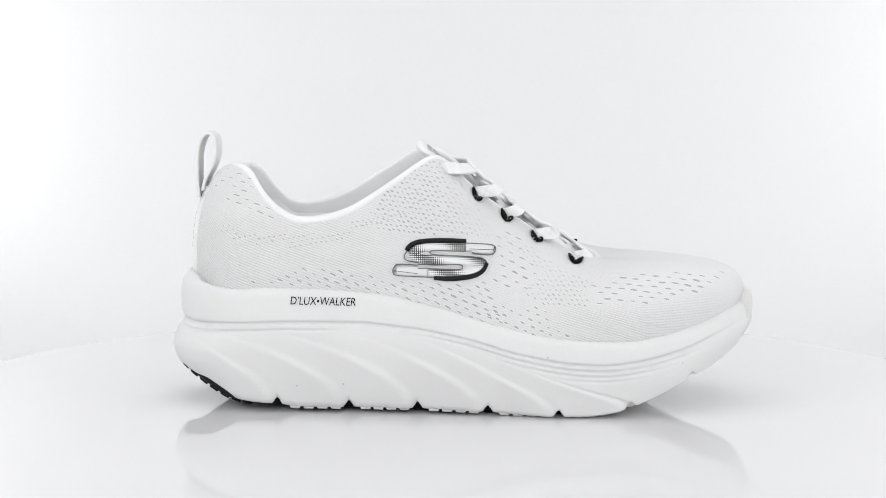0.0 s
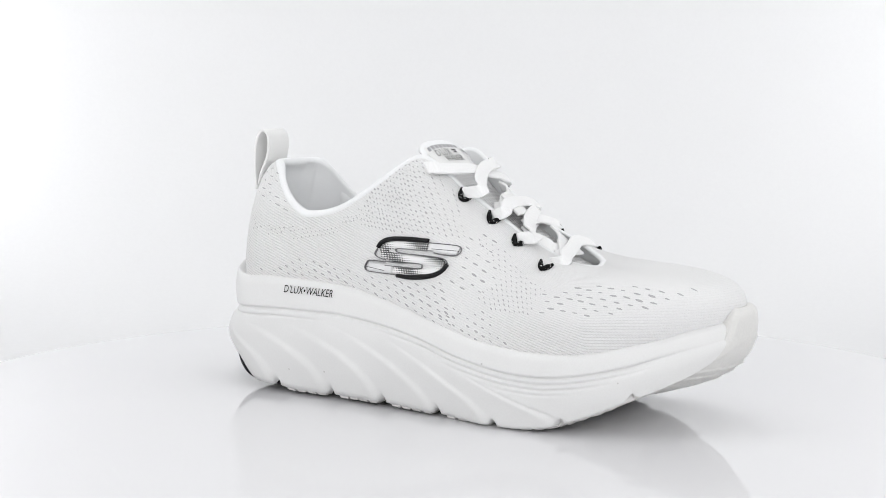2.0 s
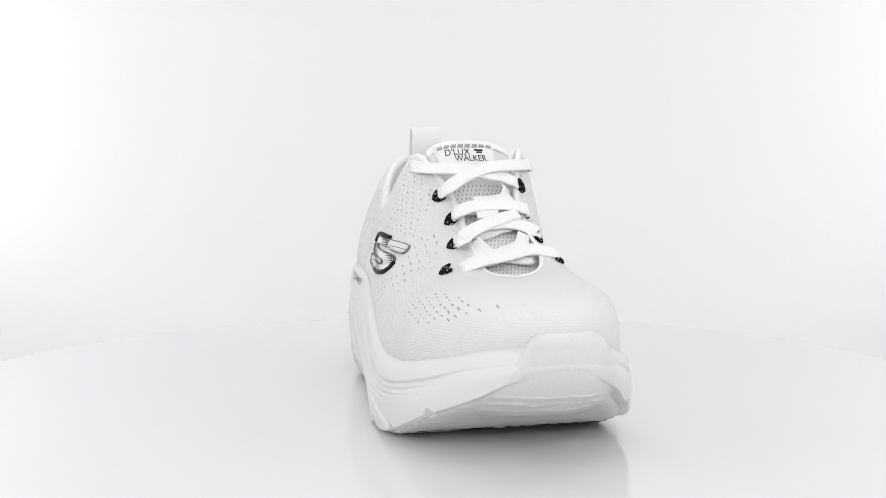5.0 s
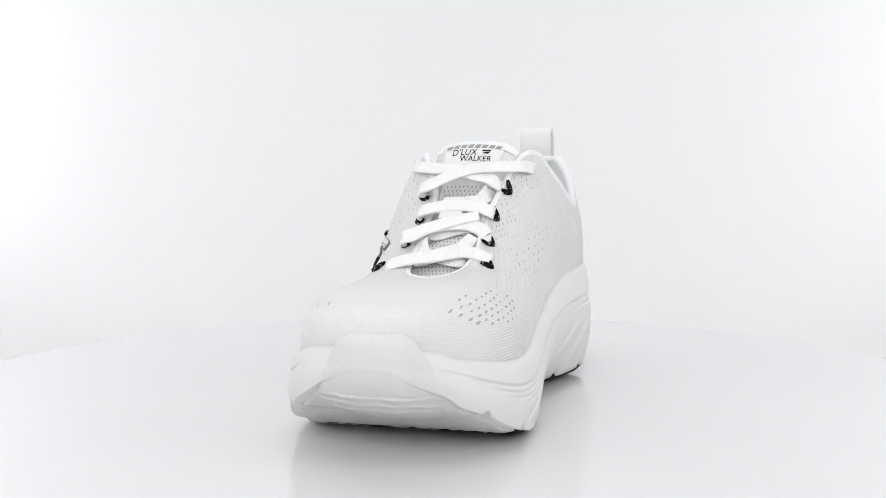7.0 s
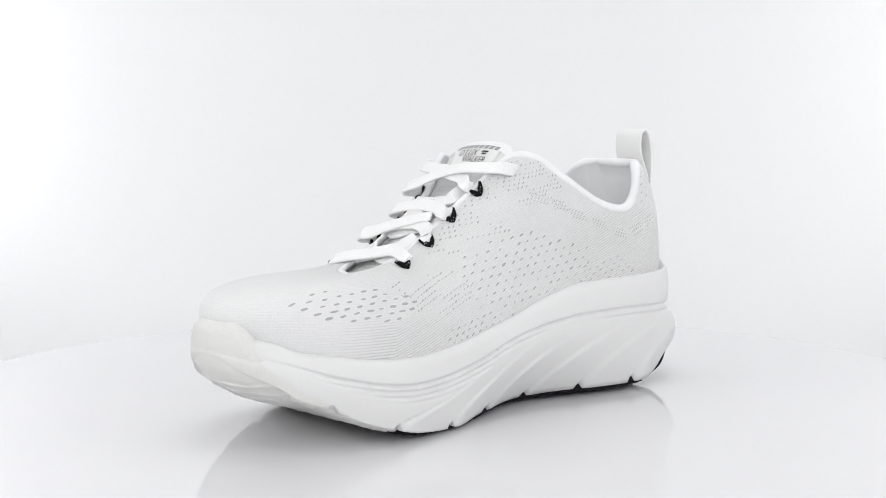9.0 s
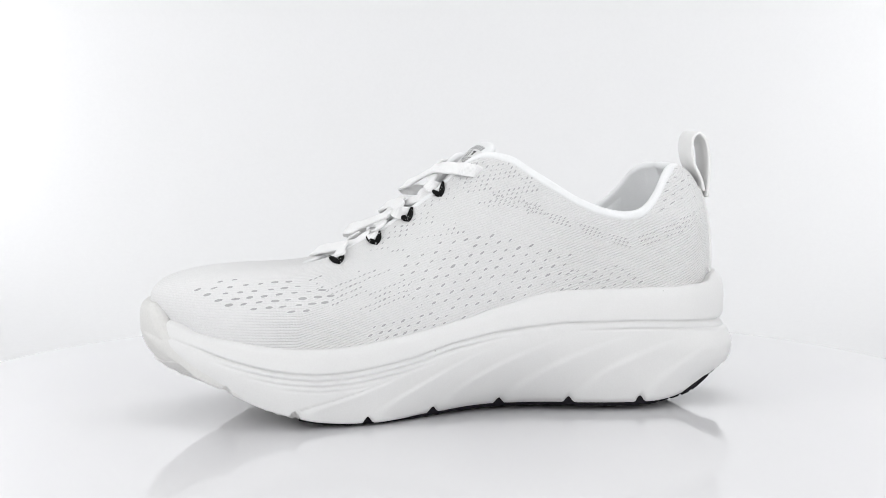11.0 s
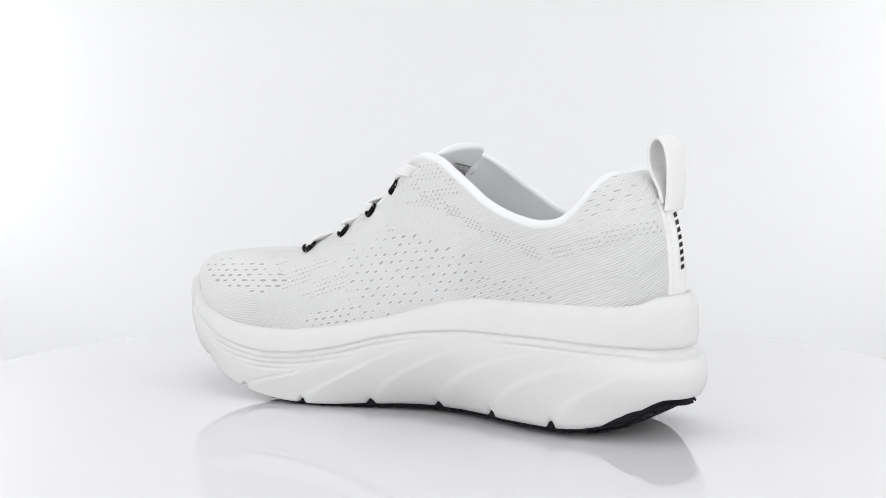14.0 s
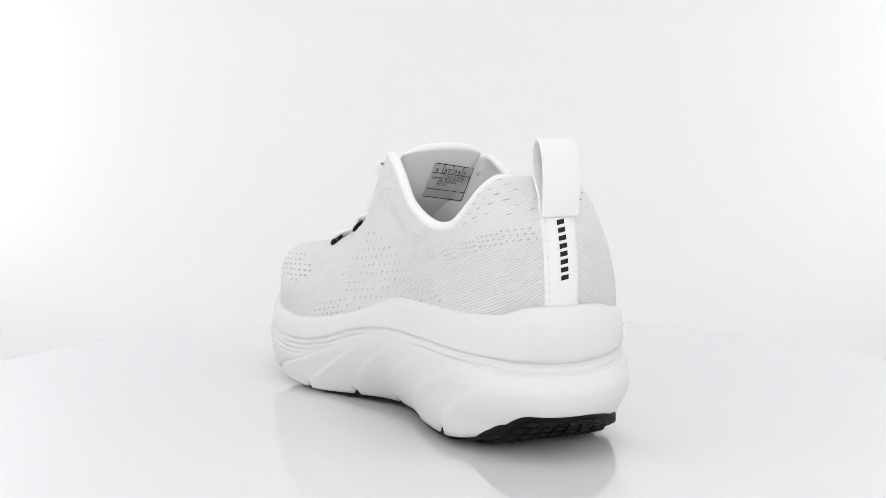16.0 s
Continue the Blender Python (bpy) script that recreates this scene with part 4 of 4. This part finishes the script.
def halftone():
    m = Nodes("halftone_film")
    c = m.add("ShaderNodeTexCoord").outputs["Object"]
    sep = m.add("ShaderNodeSeparateXYZ")
    m.link(c, sep.inputs[0])
    x, z = sep.outputs[0], sep.outputs[2]
    p = 2 * math.pi / 0.0019
    a = m.math("SINE", m.math("MULTIPLY", m.math("ADD", x, z), p))
    b = m.math("SINE", m.math("MULTIPLY", m.math("SUBTRACT", x, z), p))
    grade = m.math("SINE", m.math("ADD", m.math("MULTIPLY", x, 260.0), m.math("MULTIPLY", z, 420.0)))
    dots = m.step(m.math("ADD", m.math("MULTIPLY", a, b), m.math("MULTIPLY", grade, 0.75)), 0.25, 0.5)
    m.put(m.bsdf.inputs["Base Color"], m.mix(dots, rgb(0.74), rgb(0.03)))
    m.bsdf.inputs["Roughness"].default_value = 0.3
    m.bsdf.inputs["Metallic"].default_value = 0.0
    return m.mat


EMBLEM = strip_on("emblem", TREE, EYE_LAT, -.028, [(.0065, .0752), (-.0040, .0755), (-.0129, .0752), (-.0175, .0724), (-.0130, .0700), (.0004, .0692), (.0115, .0685), (.0140, .0658),
                  (.0094, .0634), (-.0010, .0634), (-.0105, .0638)], [.0040, .0042, .0042, .0044, .0042, .0042, .0042, .0044, .0042, .0042, .0040],
                  .0001, .0006, halftone(), SHOE, "silver and black dotted raised emblem", 80)
strip_on("emblem_bar", TREE, EYE_LAT, -.028, [(.0066, .0752), (.0120, .0750), (.0188, .0742)], [.0048, .0054, .0046], .0002, .0007, SILVER, EMBLEM, "silver bar", 16)
strip_on("emblem_bar", TREE, EYE_LAT, -.028, [(-.0106, .0639), (-.0170, .0642), (-.0248, .0646)], [.0046, .0054, .0048], .0002, .0007, SILVER, EMBLEM, "silver bar", 16)
strip_on("emblem_edge", TREE, EYE_LAT, -.028, [(-.0203, .0738), (-.0185, .0762), (-.0137, .0779), (-.0047, .0784), (.0063, .0781)], [.0018, .0022, .0022, .0022, .0018], .0005, .0010, INK, EMBLEM, "glossy black edge", 34)
strip_on("emblem_edge", TREE, EYE_LAT, -.028, [(-.0078, .0613), (.0004, .0610), (.0094, .0621), (.0142, .0645), (.0160, .0678)], [.0018, .0022, .0023, .0022, .0018], .0005, .0010, INK, EMBLEM, "glossy black edge", 34)


EDGE_INK = plain("grey_edge", (0.16, 0.16, 0.165), 0.45, 900, 0.1, 0.05)
for line in ([(.0062, .0772), (.0120, .0768), (.0180, .0762), (.0199, .0746), (.0184, .0720), (.0120, .0722), (.0092, .0728)],
             [(.0132, .0704), (.0060, .0712), (-.0040, .0716), (-.0090, .0722), (-.0099, .0732), (-.0080, .0738), (.0000, .0737), (.0090, .0735)],
             [(-.0150, .0676), (-.0070, .0672), (.0000, .0675), (.0045, .0672), (.0052, .0662), (.0040, .0652), (-.0050, .0653), (-.0150, .0656)],
             [(-.0152, .0672), (-.0240, .0676), (-.0257, .0664), (-.0266, .0645), (-.0252, .0626), (-.0170, .0620), (-.0080, .0616)],
             [(-.0202, .0732), (-.0213, .0714), (-.0208, .0698), (-.0180, .0688), (-.0150, .0684)],
             [(.0132, .0704), (.0152, .0694), (.0160, .0680)],
             [(.0080, .0744), (.0190, .0738)], [(-.0260, .0646), (-.0150, .0632)]):
    strip_on("emblem_outline", TREE, EYE_LAT, -.028, line, [.0004, .0004], .0006, .0006, EDGE_INK, EMBLEM, "thin grey outline", 30, 3)


def letters(body, height, shear=0.0):
    """Flat triangles of a line of writing; its capitals have the given height, the start is at the origin."""
    cu = bpy.data.curves.new("lettering", "FONT")
    cu.body, cu.size, cu.shear, cu.resolution_u = body, 1.0, shear, 3
    ob = new("lettering", cu)
    me = bpy.data.meshes.new_from_object(ob.evaluated_get(bpy.context.evaluated_depsgraph_get()))
    bpy.data.objects.remove(ob)
    bpy.data.curves.remove(cu)
    v = np.array([tuple(q.co)[:2] for q in me.vertices]) * (height / 0.69)
    f = [tuple(p.vertices) for p in me.polygons]
    bpy.data.meshes.remove(me)
    return v, f


def write(body, height, width, place, mat, parent, shear=0.0, label=""):
    v, f = letters(body, height, shear)
    v[:, 0] = (v[:, 0] - v[:, 0].min()) * width / (v[:, 0].max() - v[:, 0].min())
    out = [place(a, b) for a, b in v]
    return mesh_ob("lettering", out, f, mat, parent, label, smooth=False)


SOLE_TREE = tree_of(MIDSOLE)


def on_sole(a, b):
    return cast(SOLE_TREE, EYE_LAT, (-.0721 + a, -.0385, .0506 - a * 0.022 + b), 0.0003)[0]


write("D\u2019LUX\u2022WALKER", .0036, .0292, on_sole, INK, MIDSOLE, 0.18, "black printed lettering")


# tongue label with its writing
def tongue_patch(name, u0, u1, w0, w1, lift, mat, label, nu=12, nw=14):
    v = [tongue_point(u, w, lift) for u in np.linspace(u0, u1, nu) for w in np.linspace(w0, w1, nw)]
    v += [tongue_point(u, w, -0.0004) for u in np.linspace(u0, u1, nu) for w in np.linspace(w0, w1, nw)]
    n = nu * nw
    f = grid_faces(nu, nw) + grid_faces(nu, nw, n)
    for c in range(nw - 1):
        for r in (0, nu - 1):
            f.append((r * nw + c, r * nw + c + 1, n + r * nw + c + 1, n + r * nw + c))
    for r in range(nu - 1):
        for c in (0, nw - 1):
            f.append((r * nw + c, (r + 1) * nw + c, n + (r + 1) * nw + c, n + r * nw + c))
    return mesh_ob(name, v, f, mat, TONGUE, label)


PATCH = tongue_patch("tongue_label", .835, .99, -.84, .66, .0006, SATIN, "white satin tongue label with black print")
TLEN = 0.099


def on_label(u, w0):
    return lambda a, b: tongue_point(u + b / TLEN, w0 + a / 0.0196, 0.00075)


write("D\u2019LUX", .0040, .0122, on_label(.905, -.60), INK, PATCH, 0.1)
write("WALKER", .0034, .0156, on_label(.868, -.39), INK, PATCH, 0.0)


def bar(u, w0, a0, a1, h, lean, mat, parent):
    """A short printed bar on the tongue label."""
    q = [on_label(u, w0)(a, b) for a, b in ((a0, 0), (a1, 0), (a1 + lean, h), (a0 + lean, h))]
    return mesh_ob("print_bar", q, [(0, 1, 2, 3)], mat, parent, smooth=False)


for k in range(8):
    bar(.952, -.78, k * .0034, k * .0034 + .0026, .0026, .0008, GREY_INK, PATCH)
for k in range(2):
    bar(.930 - k * .014, .10, .0004 + k * .0008, .0046 - k * .0006, .0010, .0006, INK, PATCH)

# size label on the lining side of the tongue
TONGUE_TREE = tree_of(TONGUE_PARTS[0])
LINING_TREE = tree_of(LINING_OB)


def rear_cast(y, z, lift):
    d = (Vector((0.01, y, z)) - EYE_REAR).normalized()
    best = None
    for tree in (TONGUE_TREE, LINING_TREE):
        start = EYE_REAR + d * 0.52
        hit, n, _, _ = tree.ray_cast(start, d)
        if hit is not None and (best is None or (hit - start).length < best[0]):
            best = ((hit - start).length, hit - d * lift)
    return best[1] if best else Vector((0.01, y, z))


LABEL_O, LABEL_A, LABEL_B = np.array((.0030, .1122)), np.array((-.0205, -.0030)), np.array((.0070, -.0158))


def on_size_label(lift):
    def place(a, b):
        p = LABEL_O + LABEL_A * a + LABEL_B * b
        return rear_cast(float(p[0]), float(p[1]), lift)
    return place


def flat_patch(name, a0, a1, b0, b1, lift, mat, parent, label="", n=6):
    at = on_size_label(lift)
    v = [at(a, b) for b in np.linspace(b0, b1, n) for a in np.linspace(a0, a1, n)]
    return mesh_ob(name, v, grid_faces(n, n), mat, parent, label)


GREY_CLOTH = plain("grey_label", (0.55, 0.56, 0.55), 0.7, 2000, 0.05, 0.1)
SIZE = flat_patch("size_label", 0, 1, 0, 1, .0006, GREY_CLOTH, TONGUE, "grey woven size label with black print", 10)
for a0, a1, b0, b1 in ((.0, 1, .0, .02), (.0, 1, .27, .29), (.0, 1, .74, .76), (.0, 1, .98, 1.), (.98, 1, 0, 1), (.24, .255, 0, .28), (.49, .505, 0, .28), (.74, .755, 0, .28)):
    flat_patch("print_line", a0, a1, b0, b1, .0009, INK, SIZE)
for word, a0 in (("4", .05), ("37", .28), ("24", .53), ("36", .78)):
    at = on_size_label(.0009)
    write(word, .12, .17 if len(word) > 1 else .08, lambda a, b, a0=a0: at(a0 + a, .25 - b), INK, SIZE)
for word, a0, b0, w in (("COLOR:WBK", .30, .38, .62), ("UPPER BALANCE", .04, .46, .80), ("MATERIAL", .22, .54, .50), ("SOLE", .22, .62, .26)):
    at = on_size_label(.0009)
    write(word, .065, w, lambda a, b, a0=a0, b0=b0: at(a0 + a, b0 - b), INK, SIZE)

# bars down the heel strip, in place of the printed name
for k in range(8):
    q = [behind(YC + y, .0712 + k * .0031 + z, .00135) for y, z in ((.0019, 0.0), (-.0015, .0006), (-.0015, .0025), (.0019, .0019))]
    mesh_ob("print_bar", q, [(0, 1, 2, 3)], INK, HEEL_STRIP, smooth=False)
for side in (-1, 1):
    for k in range(11):
        q = [behind(YC + side * .0066 + y, .0625 + k * .0034 + z, .00125) for y, z in ((-.00012, 0), (.00012, 0), (.00012, .0018), (-.00012, .0018))]
        mesh_ob("stitch", q, [(0, 1, 2, 3)], THREAD, HEEL_STRIP, smooth=False)


# ---- movement ----
def motions():
    rows = [(t * 0.5, pose(0, 0, 0, 0, 0, turn_at(t * 0.5))) for t in range(33)]
    walk(SHOE, rows)
    walk(TURNTABLE, rows)


motions()
